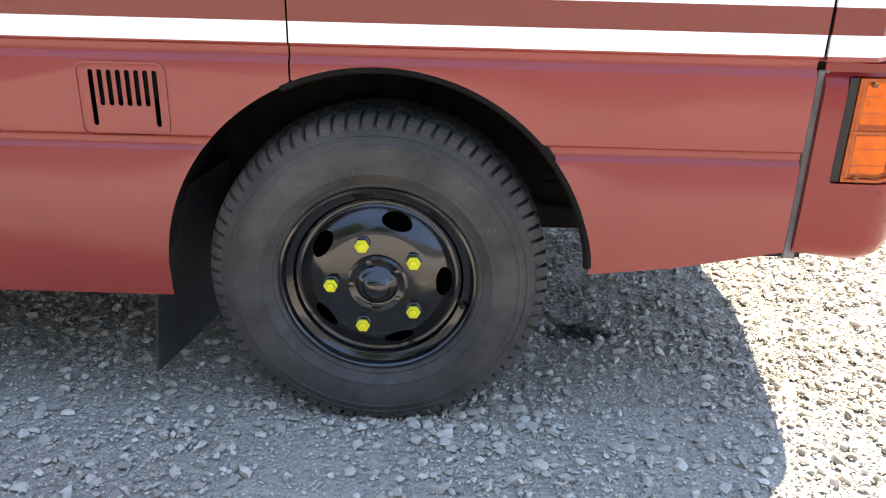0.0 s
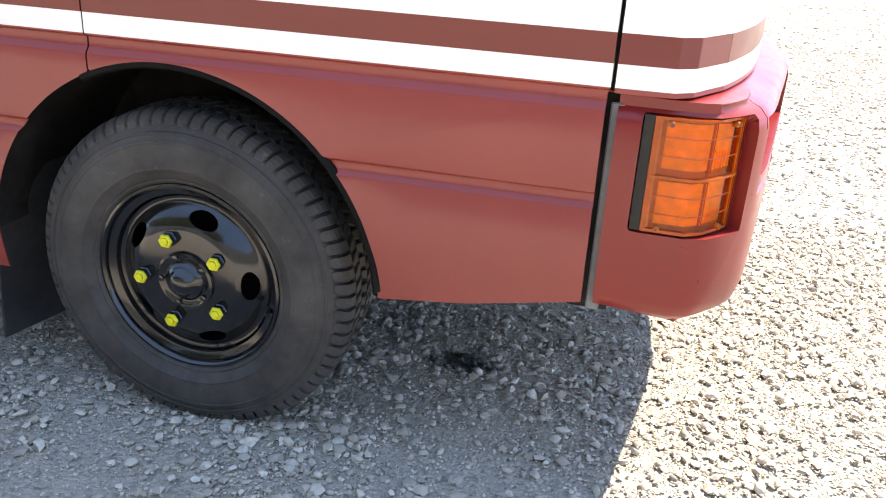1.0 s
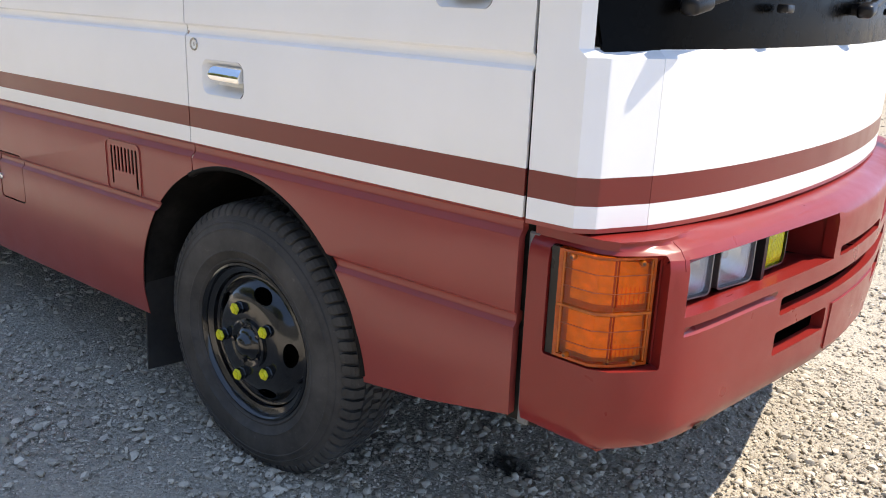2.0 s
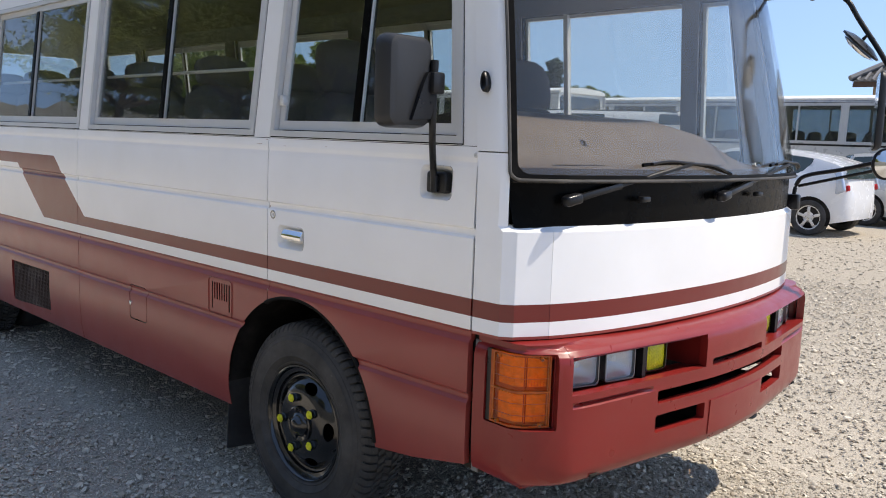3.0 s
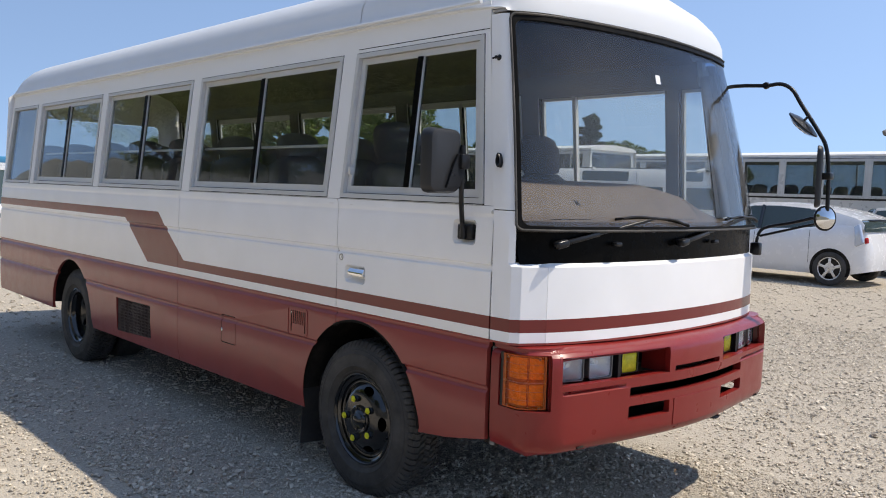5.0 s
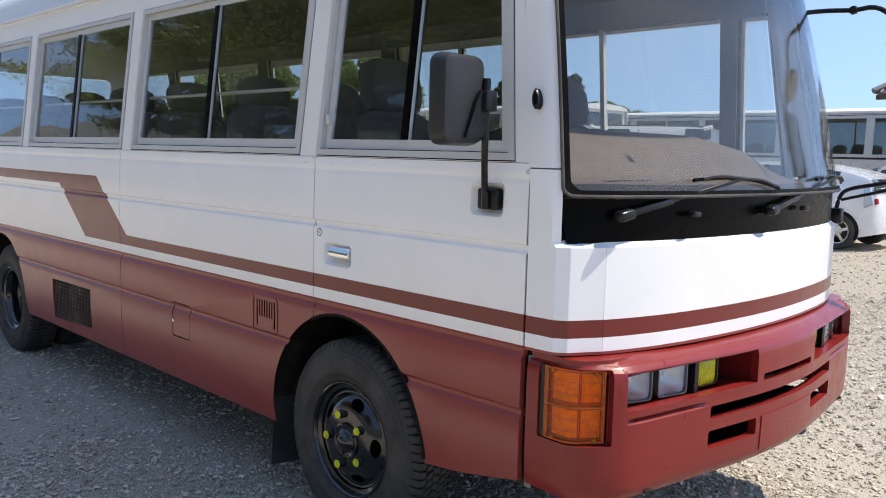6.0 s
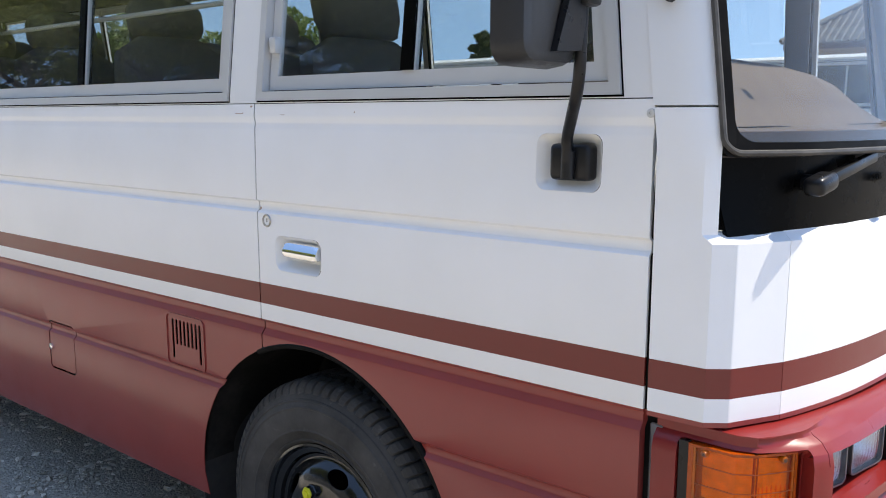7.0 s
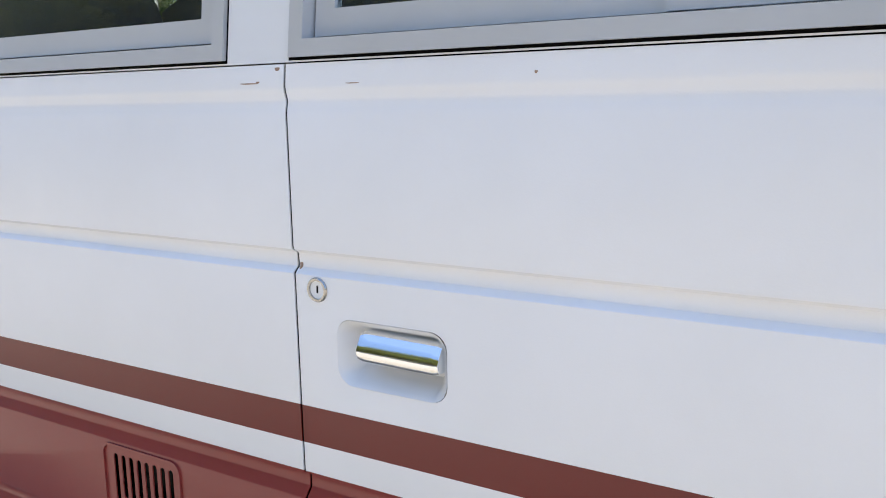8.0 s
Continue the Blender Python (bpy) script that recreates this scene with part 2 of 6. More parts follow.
def sheet(outline, holes, f, thick, us=(), vs=(), into=None):
    """A shell: the outline in (u, v) less its holes, cut at us and vs, laid by f(u, v) into space, thick into the side away from f's outside."""
    from mathutils import geometry
    pts, edges = [], []
    for loop in (outline, *holes):
        k = len(pts)
        pts += [Vector(p) for p in loop]
        edges += [(k + i, k + (i + 1) % len(loop)) for i in range(len(loop))]
    co, _, faces, *_ = geometry.delaunay_2d_cdt(pts, edges, [], 0, 1e-7)

    def within(p, loop):
        odd = False
        for i in range(len(loop)):
            (x0, y0), (x1, y1) = loop[i - 1], loop[i]
            if (y0 > p[1]) != (y1 > p[1]) and p[0] < (x1 - x0) * (p[1] - y0) / (y1 - y0) + x0:
                odd = not odd
        return odd

    bm = bmesh.new()
    vv = [bm.verts.new((p.x, p.y, 0)) for p in co]
    for fc in faces:
        c = ((co[fc[0]].x + co[fc[1]].x + co[fc[2]].x) / 3, (co[fc[0]].y + co[fc[1]].y + co[fc[2]].y) / 3)
        if within(c, outline) and not any(within(c, q) for q in holes):
            bm.faces.new([vv[i] for i in fc])
    bmesh.ops.delete(bm, geom=[v for v in bm.verts if not v.link_faces], context="VERTS")
    for axis, cuts in ((0, us), (1, vs)):
        for c in cuts:
            no = Vector((1, 0, 0)) if axis == 0 else Vector((0, 1, 0))
            bmesh.ops.bisect_plane(bm, geom=bm.verts[:] + bm.edges[:] + bm.faces[:], dist=1e-6, plane_co=no * c, plane_no=no)
    eps = 1e-3
    out_v, in_v = {}, {}
    src_v, src_f = list(bm.verts), list(bm.faces)
    res = bmesh.new()
    for v in src_v:
        u, w = v.co.x, v.co.y
        p = Vector(f(u, w))
        if into is not None:
            d = Vector(into(u, w))
        else:
            a = Vector(f(u + eps, w)) - Vector(f(u - eps, w))
            b = Vector(f(u, w + eps)) - Vector(f(u, w - eps))
            d = -a.cross(b).normalized()
        out_v[v] = res.verts.new(p)
        in_v[v] = res.verts.new(p + d * thick)
    for fc in src_f:
        fv = list(fc.verts)
        res.faces.new([out_v[v] for v in fv])
        res.faces.new([in_v[v] for v in reversed(fv)])
    for e in bm.edges:
        if len(e.link_faces) == 1:
            a, b = e.verts
            loop = [lp for lp in e.link_faces[0].loops if lp.edge == e][0]
            a, b = loop.vert, loop.link_loop_next.vert
            res.faces.new([out_v[b], out_v[a], in_v[a], in_v[b]])
    bm.free()
    bmesh.ops.recalc_face_normals(res, faces=res.faces)
    return res


def box(lo, hi, bevel=0.0, seg=2, m=None):
    bm = bmesh.new()
    bmesh.ops.create_cube(bm, size=1.0)
    for v in bm.verts:
        v.co = Vector([lo[i] + (v.co[i] + 0.5) * (hi[i] - lo[i]) for i in range(3)])
    if bevel:
        bmesh.ops.bevel(bm, geom=bm.edges[:], offset=bevel, segments=seg, affect="EDGES", profile=0.5)
    if m is not None:
        bm.transform(m)
    return bm


def add_bm(bm, other):
    me = bpy.data.meshes.new("tmp")
    other.to_mesh(me)
    other.free()
    bm.from_mesh(me)
    bpy.data.meshes.remove(me)
    return bm


def tube(points, radius, seg=10, caps=True):
    """A round bar along points; radius a number or one for each point."""
    pts = [Vector(p) for p in points]
    bm = bmesh.new()
    rings = []
    up = Vector((0.13, 0.21, 1.0)).normalized()
    for i, p in enumerate(pts):
        t = (pts[min(i + 1, len(pts) - 1)] - pts[max(i - 1, 0)]).normalized()
        a = t.cross(up)
        if a.length < 0.1:
            a = t.cross(Vector((1, 0, 0)))
        a.normalize()
        b = t.cross(a)
        r = radius[i] if isinstance(radius, (list, tuple)) else radius
        rings.append([bm.verts.new(p + (a * math.cos(k * 2 * math.pi / seg) + b * math.sin(k * 2 * math.pi / seg)) * r) for k in range(seg)])
    for r0, r1 in zip(rings, rings[1:]):
        for k in range(seg):
            bm.faces.new([r0[k], r0[(k + 1) % seg], r1[(k + 1) % seg], r1[k]])
    if caps:
        bm.faces.new(list(reversed(rings[0])))
        bm.faces.new(rings[-1])
    bmesh.ops.recalc_face_normals(bm, faces=bm.faces)
    return bm


def smooth_line(points, n=6):
    """Points of a Catmull-Rom curve through points."""
    p = [Vector(q) for q in points]
    p = [2 * p[0] - p[1]] + p + [2 * p[-1] - p[-2]]
    res = []
    for i in range(1, len(p) - 2):
        for k in range(n):
            t = k / n
            a, b, c, d = p[i - 1], p[i], p[i + 1], p[i + 2]
            res.append(0.5 * (2 * b + (c - a) * t + (2 * a - 5 * b + 4 * c - d) * t * t + (3 * b - 3 * c + d - a) * t ** 3))
    res.append(p[-2])
    return res


def revolve(profile, centre, seg=64, side=1.0):
    """A wheel-like form: (radius, depth) rows turned about the y axis through centre."""
    bm = bmesh.new()
    rings = []
    for r, d in profile:
        if r < 1e-5:
            rings.append([bm.verts.new((centre[0], centre[1] + side * d, centre[2]))])
        else:
            rings.append([bm.verts.new((centre[0] + r * math.cos(2 * math.pi * k / seg), centre[1] + side * d, centre[2] + r * math.sin(2 * math.pi * k / seg))) for k in range(seg)])
    for a, b in zip(rings, rings[1:]):
        for k in range(seg):
            q = [a[k % len(a)], a[(k + 1) % len(a)], b[(k + 1) % len(b)], b[k % len(b)]]
            u = []
            for v in q:
                if v not in u:
                    u.append(v)
            if len(u) > 2:
                bm.faces.new(u)
    bmesh.ops.recalc_face_normals(bm, faces=bm.faces)
    return bm


def rounded(x0, z0, x1, z1, r, n=5):
    pts = []
    for cx, cz, a0 in ((x1 - r, z1 - r, 0), (x0 + r, z1 - r, 90), (x0 + r, z0 + r, 180), (x1 - r, z0 + r, 270)):
        for k in range(n + 1):
            a = radians(a0 + 90 * k / n)
            pts.append((cx + r * math.cos(a), cz + r * math.sin(a)))
    return pts


def inset_poly(pts, d):
    """A convex outline drawn in by d."""
    n = len(pts)
    area = sum(pts[i][0] * pts[(i + 1) % n][1] - pts[(i + 1) % n][0] * pts[i][1] for i in range(n))
    s = 1.0 if area > 0 else -1.0
    res = []
    for i in range(n):
        p, q, r = Vector(pts[i - 1]), Vector(pts[i]), Vector(pts[(i + 1) % n])
        a, b = (q - p).normalized(), (r - q).normalized()
        na, nb = Vector((-a.y, a.x)) * s, Vector((-b.y, b.x)) * s
        m = na + nb
        m = m / max(0.3, m.dot(na))
        res.append(tuple(q + m * d))
    return res

# ---- the minibus ----
WIDE = 1.97
SIDE_ROWS = [(0.30, 0.035), (0.345, 0.020), (0.42, 0.006), (0.55, 0.0), (0.685, 0.0), (0.6865, 0.0008), (0.6945, 0.0088), (0.6970, 0.0098), (0.7110, 0.0098), (0.7130, 0.0090), (0.7185, 0.0008), (0.721, 0.0),
             (0.872, 0.0), (0.8745, 0.0009), (0.8865, 0.0112), (0.889, 0.0120), (0.905, 0.0120), (0.907, 0.0112), (0.912, 0.0010), (0.915, 0.0), (1.190, 0.0), (1.1915, 0.0009), (1.1980, 0.0088), (1.2005, 0.0096), (1.2155, 0.0096), (1.2172, 0.0089),
             (1.2222, 0.0010), (1.227, 0.0002), (1.395, 0.0088), (1.402, 0.0098), (1.411, 0.0124), (1.416, 0.0126), (1.426, 0.0100), (1.432, 0.0098), (1.46, 0.014), (2.205, 0.10), (2.235, 0.104), (2.33, 0.112)]
SIDE = table(SIDE_ROWS)
SIDE_CUTS = [r[0] for r in SIDE_ROWS[1:-1]]
FRONT_SKIN = [(0.900, 0.000), (1.004, 0.003), (1.037, 0.028), (1.092, 0.128), (1.145, 0.30), (1.180, 0.50), (1.205, 0.75), (1.213, 0.985)]
FRONT_LOW = [(0.900, 0.000), (0.985, 0.004), (1.008, 0.022), (1.092, 0.128), (1.145, 0.30), (1.180, 0.50), (1.205, 0.75), (1.213, 0.985)]
FRONT_TOP = [(0.752, 0.100), (0.815, 0.104), (0.838, 0.122), (0.900, 0.215), (0.948, 0.37), (0.982, 0.55), (1.006, 0.78), (1.014, 0.985)]
BUMPER = [(0.912, 0.004), (1.06, 0.0), (1.10, 0.014), (1.165, 0.090), (1.200, 0.180), (1.235, 0.40), (1.265, 0.60), (1.290, 0.80), (1.297, 0.985)]
BUMPER_IN = table([(0.45, 0.09), (0.464, 0.055), (0.475, 0.028), (0.490, 0.010), (0.515, 0.003), (0.60, 0.0), (0.845, 0.0), (0.866, 0.005), (0.882, 0.020), (0.893, 0.050), (0.901, 0.095)])


def smoothstep(t):
    t = min(max(t, 0.0), 1.0)
    return t * t * (3 - 2 * t)


def along(pts, s):
    """The place at s on a half outline of the plan, counted in its points, and mirrored past its end."""
    n = len(pts) - 1
    far = s > n
    q = 2 * n - s if far else s
    q = min(max(q, 0.0), float(n))
    i = min(int(q), n - 1)
    t = q - i
    p = [Vector(pts[max(i - 1, 0)]), Vector(pts[i]), Vector(pts[i + 1]), Vector((pts[i + 2] if i + 2 <= n else (pts[n - 1][0], WIDE - pts[n - 1][1])))]
    if i >= (2 if pts is BUMPER else 3):
        a, b, c, d = p
        r = 0.5 * (2 * b + (c - a) * t + (2 * a - 5 * b + 4 * c - d) * t * t + (3 * b - 3 * c + d - a) * t ** 3)
    else:
        r = p[1].lerp(p[2], t)
    return (r.x, WIDE - r.y) if far else (r.x, r.y)


def front_at(s, z):
    t = min(max((z - 1.38) / (2.262 - 1.38), 0.0), 1.05)
    a, b = Vector(along(FRONT_SKIN, s)).lerp(Vector(along(FRONT_LOW, s)), min(max((z - 1.222) / 0.014, 0.0), 1.0)), along(FRONT_TOP, s)
    bow = 0.018 * math.sin(math.pi * min(t, 1.0)) * math.sin(math.pi * min(max(s / 14, 0), 1))
    return (a[0] + (b[0] - a[0]) * t + bow, a[1] + (b[1] - a[1]) * t, z)


def front_deep(depth):
    def f(s, z):
        e = 0.02
        p, q = Vector(front_at(s, z)), Vector(front_at(s + e, z)) - Vector(front_at(s - e, z))
        n = Vector((-q.y, q.x, 0)).normalized()
        return p + n * depth
    return f


def bumper_at(s, z):
    e = 0.45 if s < 3.6 or s > 12.4 else 0.05
    x, y = along(BUMPER, s)
    x0, y0 = along(BUMPER, s - e)
    x1, y1 = along(BUMPER, s + e)
    n = Vector((-(y1 - y0), x1 - x0)).normalized()
    d = BUMPER_IN(z)
    if 3.6 < s < 5.4 or 10.6 < s < 12.4:
        d += max(0.0, 0.014 - abs(z - 0.722) * 1.4)
    q = min(s, 16 - s)
    if z > 0.7:
        d = min(d, 0.02 + 0.02 * max(0.0, q - 2.2))
    elif q < 2.9:
        d = min(d, 0.045 + 0.06 * max(0.0, q - 2.2))
    return (x + n.x * d, y + n.y * d, z)


def flank(far=False, off=0.0):
    if far:
        return lambda u, v: (u, WIDE - SIDE(v) - off, v)
    return lambda u, v: (u, SIDE(v) + off, v)


bus = tagged(new("minibus"), "white and dark red minibus with brown stripes, parked on gravel", "bus")


def arc(cx, cz, r, a0, a1, n=60):
    return [(cx + r * math.cos(radians(a0 + (a1 - a0) * k / n)), cz + r * math.sin(radians(a0 + (a1 - a0) * k / n))) for k in range(n + 1)]


FRONT_WHEEL, REAR_WHEEL = (0.0, 0.372), (-3.93, 0.372)
WINDOWS = [
    [(-0.180, 1.464), (0.830, 1.464), (0.722, 2.188), (-0.172, 2.188)],
    [(-1.825, 1.464), (-0.288, 1.464), (-0.282, 2.190), (-1.822, 2.190)],
    [(-3.372, 1.464), (-1.936, 1.464), (-1.934, 2.190), (-3.370, 2.190)],
    [(-4.930, 1.464), (-3.480, 1.464), (-3.478, 2.190), (-4.928, 2.190)],
    [(-5.790, 1.464), (-5.030, 1.464), (-5.028, 2.190), (-5.740, 2.190)],
]
VENT = rounded(-0.610, 0.713, -0.424, 0.869, 0.020)
FUEL = rounded(-1.353, 0.556, -1.174, 0.728, 0.018)
GRILLE = [(-2.960, 0.392), (-2.366, 0.418), (-2.368, 0.648), (-2.962, 0.642)]


def slots(n, x0, x1, z0, z1, wide):
    res = []
    for k in range(n):
        c = x0 + (x1 - x0) * (k + 0.5) / n
        lo = z0 if k in (0, n - 1) else z0 + (z1 - z0) * 0.36
        res.append(rounded(c - wide / 2, lo, c + wide / 2, z1, wide * 0.48, 3))
    return res


M["pale_trim"] = simple("pale_pillar_trim", (0.42, 0.43, 0.44), 0.6, vary=0.05, scale=6.0)
M["liner_grey"] = simple("grey_pillar_lining", (0.10, 0.103, 0.105), 0.65, vary=0.08, scale=6.0)


def side_panels(far):
    f = flank(far)
    into = (lambda u, v: (0, -1, 0)) if far else (lambda u, v: (0, 1, 0))
    rear_arch = arc(REAR_WHEEL[0], 0.40, 0.447, 2, 178)
    rear = [(-1.948, 0.335), (-1.948, 1.46), (-5.86, 1.46), (-5.905, 1.0), (-5.905, 0.40), (-4.377, 0.388)] + rear_arch[::-1] + [(-3.478, 0.335)]
    part("rear_side_panel", sheet(rear, [GRILLE] if not far else [], f, 0.022, (), SIDE_CUTS, into), M["paint"], bus, angle=30.0)
    front_arch = arc(0.005, 0.40, 0.468, 3, 178)
    left = [p for p in front_arch if p[0] < -0.176][::-1]
    top = 1.24 if far else 1.46
    mid = [(-1.944, 0.335), (-1.944, 1.46)] + ([(-0.60, 1.46), (-0.60, top)] if far else []) + [(-0.1878 if not far else -0.181, top), (-0.1748, 1.19), (-0.1728, 0.838)] + left[::-1] + [(-0.466, 0.335)]
    holes = [] if far else slots(8, -0.588, -0.438, 0.735, 0.852, 0.0105) + [FUEL]
    part("side_panel", sheet(mid, holes, f, 0.0022, (), SIDE_CUTS, into), M["paint"], bus, angle=30.0)
    right = [p for p in front_arch if p[0] > -0.169]
    door = [(-0.169, 0.842), (-0.171, 1.19), (-0.184 if not far else -0.175, top), (0.889, top), (0.8945, 1.2), (0.8945, 0.915), (0.890, 0.90), (0.890, 0.492), (0.66, 0.446)] + right
    holes = [] if far else [rounded(-0.105, 1.050, 0.060, 1.138, 0.022), rounded(0.657, 1.294, 0.795, 1.399, 0.02)]
    skin = part("door_skin" if not far else "front_side_panel", sheet(door, holes, f, 0.022, (), SIDE_CUTS, into), M["paint"], bus, angle=30.0)
    band = [(-5.86, 1.462)] + ([(-0.598, 1.462), (-0.598, 1.242)] if far else []) + [(0.8925, 1.462 if not far else 1.242), (0.748, 2.205), (0.735, 2.325), (-5.76, 2.325), (-5.80, 2.205)]
    part("window_wall", sheet(band, FAR_WINDOWS if far else WINDOWS, f, 0.045, (), SIDE_CUTS, into), M["white"], bus)
    liner = [(-5.80, 1.47)] + ([(-0.598, 1.47), (-0.598, 1.25)] if far else []) + [(0.84, 1.47 if not far else 1.25), (0.71, 2.285), (-5.75, 2.285)]
    part("window_liner", sheet(liner, [inset_poly(w, 0.010) for w in (FAR_WINDOWS if far else WINDOWS)], flank(far, 0.050), 0.006, (), (), into), M["liner_grey"], bus)
    return skin


def side_window(outline, far, slide=True):
    """An aluminium-framed sliding window: outer frame, two sashes, a black meeting bar and two panes."""
    f = flank(far, -0.006)
    into = (lambda u, v: (0, -1, 0)) if far else (lambda u, v: (0, 1, 0))
    a = inset_poly(outline, 0.004)
    b = inset_poly(outline, 0.026)
    win = part("window_frame", sheet(a, [b], f, 0.04 if not far else 0.02, (), (), into), M["alu"], bus, "grey aluminium window frame")
    part("window_seal", sheet(inset_poly(outline, -0.0008), [inset_poly(outline, 0.010)], flank(far, 0.001 if not far else 0.003), 0.03, (), (), into), M["panel_black"], win)
    c = inset_poly(outline, 0.029)
    lo, hi = min(p[0] for p in c), max(p[0] for p in c)
    g = flank(far, 0.006)
    g2 = flank(far, 0.016)
    if not slide:
        pane = part("pane", sheet(c, [], g2, 0.004, (), (), into), M["glass"], win, "tinted glass pane")
        pane.visible_shadow = False
        return
    mid = lo + (hi - lo) * 0.5
    cut = lambda x0, x1: [(max(min(p[0], x1), x0), p[1]) for p in c]
    for k, (x0, x1, fn) in enumerate(((lo - 1, mid - 0.003, g2), (mid - 0.02, hi + 1, g))):
        o = cut(x0, x1)
        o2 = []
        for p in o:
            if not o2 or (Vector(p) - Vector(o2[-1])).length > 1e-4:
                o2.append(p)
        i2 = inset_poly(o2, 0.030)
        i2 = [(p[0], p[1] + (0.0 if p[1] > 1.8 else 0.004)) for p in i2]
        sash = part("sash", sheet(o2, [i2], fn, 0.014, (), (), into), M["alu"], win)
        pane = part("pane", sheet(i2, [], lambda u, v, fn=fn: Vector(fn(u, v)) + Vector(into(u, v)) * 0.006, 0.004, (), (), into), M["glass"], win, "tinted glass pane")
        pane.visible_shadow = False
    zs = (min(p[1] for p in c), max(p[1] for p in c))
    part("meeting_bar", sheet([(mid - 0.024, zs[0] + 0.034), (mid + 0.009, zs[0] + 0.034), (mid + 0.009, zs[1] - 0.03), (mid - 0.024, zs[1] - 0.03)], [], flank(far, -0.001), 0.03, (), (), into), M["panel_black"], win, "black vertical bar")


FAR_WINDOWS = [[(-0.475, 1.27), (0.522, 1.27), (0.519, 2.155), (-0.470, 2.155)], [(0.582, 1.27), (0.846, 1.27), (0.740, 2.150), (0.586, 2.150)], [(-1.825, 1.464), (-0.60, 1.464), (-0.60, 2.190), (-1.822, 2.190)]] + WINDOWS[2:]
for far in (False, True):
    side_panels(far)
    for k, w in enumerate(FAR_WINDOWS if far else WINDOWS):
        side_window(w, far, k < 4 if not far else 1 < k < 5)

# front shell: corner panels, front panel, black panel, pillars, windscreen
Z_CUTS = [0.98, 1.05, 1.15, 1.222, 1.236, 1.3, 1.38]
S_CUTS = [0.5, 1, 2, 2.5, 3] + [3 + 0.25 * k for k in range(1, 33)] + [11.5, 12, 13, 13.5]


def lip(s, z):
    """The front skin, whose top edge slopes inwards to the black panel behind it."""
    reach = smoothstep(min(s - 1.92, 12.08 - s) / 0.12)
    return front_deep(0.020 * reach * min(max((z - 1.222) / 0.014, 0.0), 1.0))(s, z)


corner = [(0.02, 0.906), (2.991, 0.906), (2.991, 1.237), (2.0, 1.237), (1.97, 1.25), (1.93, 1.445), (0.02, 1.445)]
for far in (False, True):
    o = [(14 - s, z) for s, z in corner] if far else corner
    part("corner_panel", sheet(o, [], lip, 0.025, S_CUTS + [1.92, 1.95, 1.98, 2.04, 2.1], Z_CUTS + [1.222, 1.236]), M["paint"], bus)
    o = [(0.0, 1.449), (1.92, 1.449), (1.90, 2.1), (1.90, 2.262), (0.0, 2.262)]
    o = [(14 - s, z) for s, z in o] if far else o
    part("windscreen_pillar", sheet(o, [], front_at, 0.03, [0.5, 1, 1.5, 12.5, 13, 13.5], [1.6, 1.8, 2.0]), M["white"], bus)
    o = [(0.3, 1.40), (2.02, 1.40), (2.02, 2.255), (0.3, 2.255)]
    o = [(14 - s, z) for s, z in o] if far else o
    part("pillar_trim", sheet(o, [], front_deep(0.034), 0.006, [0.5, 1, 1.5, 1.8, 12.2, 12.5, 13, 13.5], [1.6, 1.8, 2.0]), M["pale_trim"], bus, "pale grey pillar trim")


part("front_panel", sheet([(3.0, 0.906), (11.0, 0.906), (11.0, 1.237), (3.0, 1.237)], [], lip, 0.028, S_CUTS, [0.98, 1.05, 1.15, 1.222, 1.236]), M["paint"], bus)
part("black_cowl_panel", sheet([(2.04, 1.225), (11.96, 1.225), (11.96, 1.362), (2.04, 1.362)], [], front_deep(0.020), 0.012, S_CUTS, [1.3]), M["panel_black"], bus, "matt black panel under the windscreen")
ws = [(1.90, 1.385), (12.10, 1.385), (12.10, 2.266), (1.90, 2.266)]


def rounded_sz(s0, z0, s1, z1, rs, rz, n=5):
    pts = []
    for cs, cz, a0 in ((s1 - rs, z1 - rz, 0), (s0 + rs, z1 - rz, 90), (s0 + rs, z0 + rz, 180), (s1 - rs, z0 + rz, 270)):
        for k in range(n + 1):
            a = radians(a0 + 90 * k / n)
            pts.append((cs + rs * math.cos(a), cz + rz * math.sin(a)))
    return pts


# paler than the surround: the rubber's highlight line put into the colour
M["bead"] = simple("rubber_bead_highlight", (0.050, 0.047, 0.043), 0.5, spec=0.3, vary=0.35, scale=14.0, dust=0.25)
UP_CUTS = [1.5, 1.6, 1.7, 1.8, 1.9, 2.0, 2.1, 2.2]
gasket = part("windscreen_rubber", sheet(rounded_sz(1.9, 1.364, 12.1, 2.268, 0.25, 0.03), [rounded_sz(2.15, 1.388, 11.85, 2.236, 0.30, 0.035)], front_deep(-0.006), 0.03, S_CUTS, UP_CUTS), M["rubber"], bus, "weathered black rubber surround")
outer = rounded_sz(1.97, 1.3705, 12.03, 2.2615, 0.26, 0.03, 6)
n_out = len(outer)
dense = [(outer[k][0] + (outer[(k + 1) % n_out][0] - outer[k][0]) * j / 12, outer[k][1] + (outer[(k + 1) % n_out][1] - outer[k][1]) * j / 12) for k in range(n_out) for j in range(12 if k % 7 == 6 else 1)]
bead = tube([front_deep(-0.0075)(a, b) for a, b in dense + dense[:1]], 0.0055, 8)
part("rubber_bead", bead, M["bead"], gasket, "rubber bead with the highlight put into its grey colour")
pane = part("windscreen", sheet(rounded_sz(2.12, 1.384, 11.88, 2.240, 0.28, 0.035), [], front_deep(0.002), 0.006, S_CUTS, UP_CUTS), M["screen"], bus, "large curved windscreen")
pane.visible_shadow = False

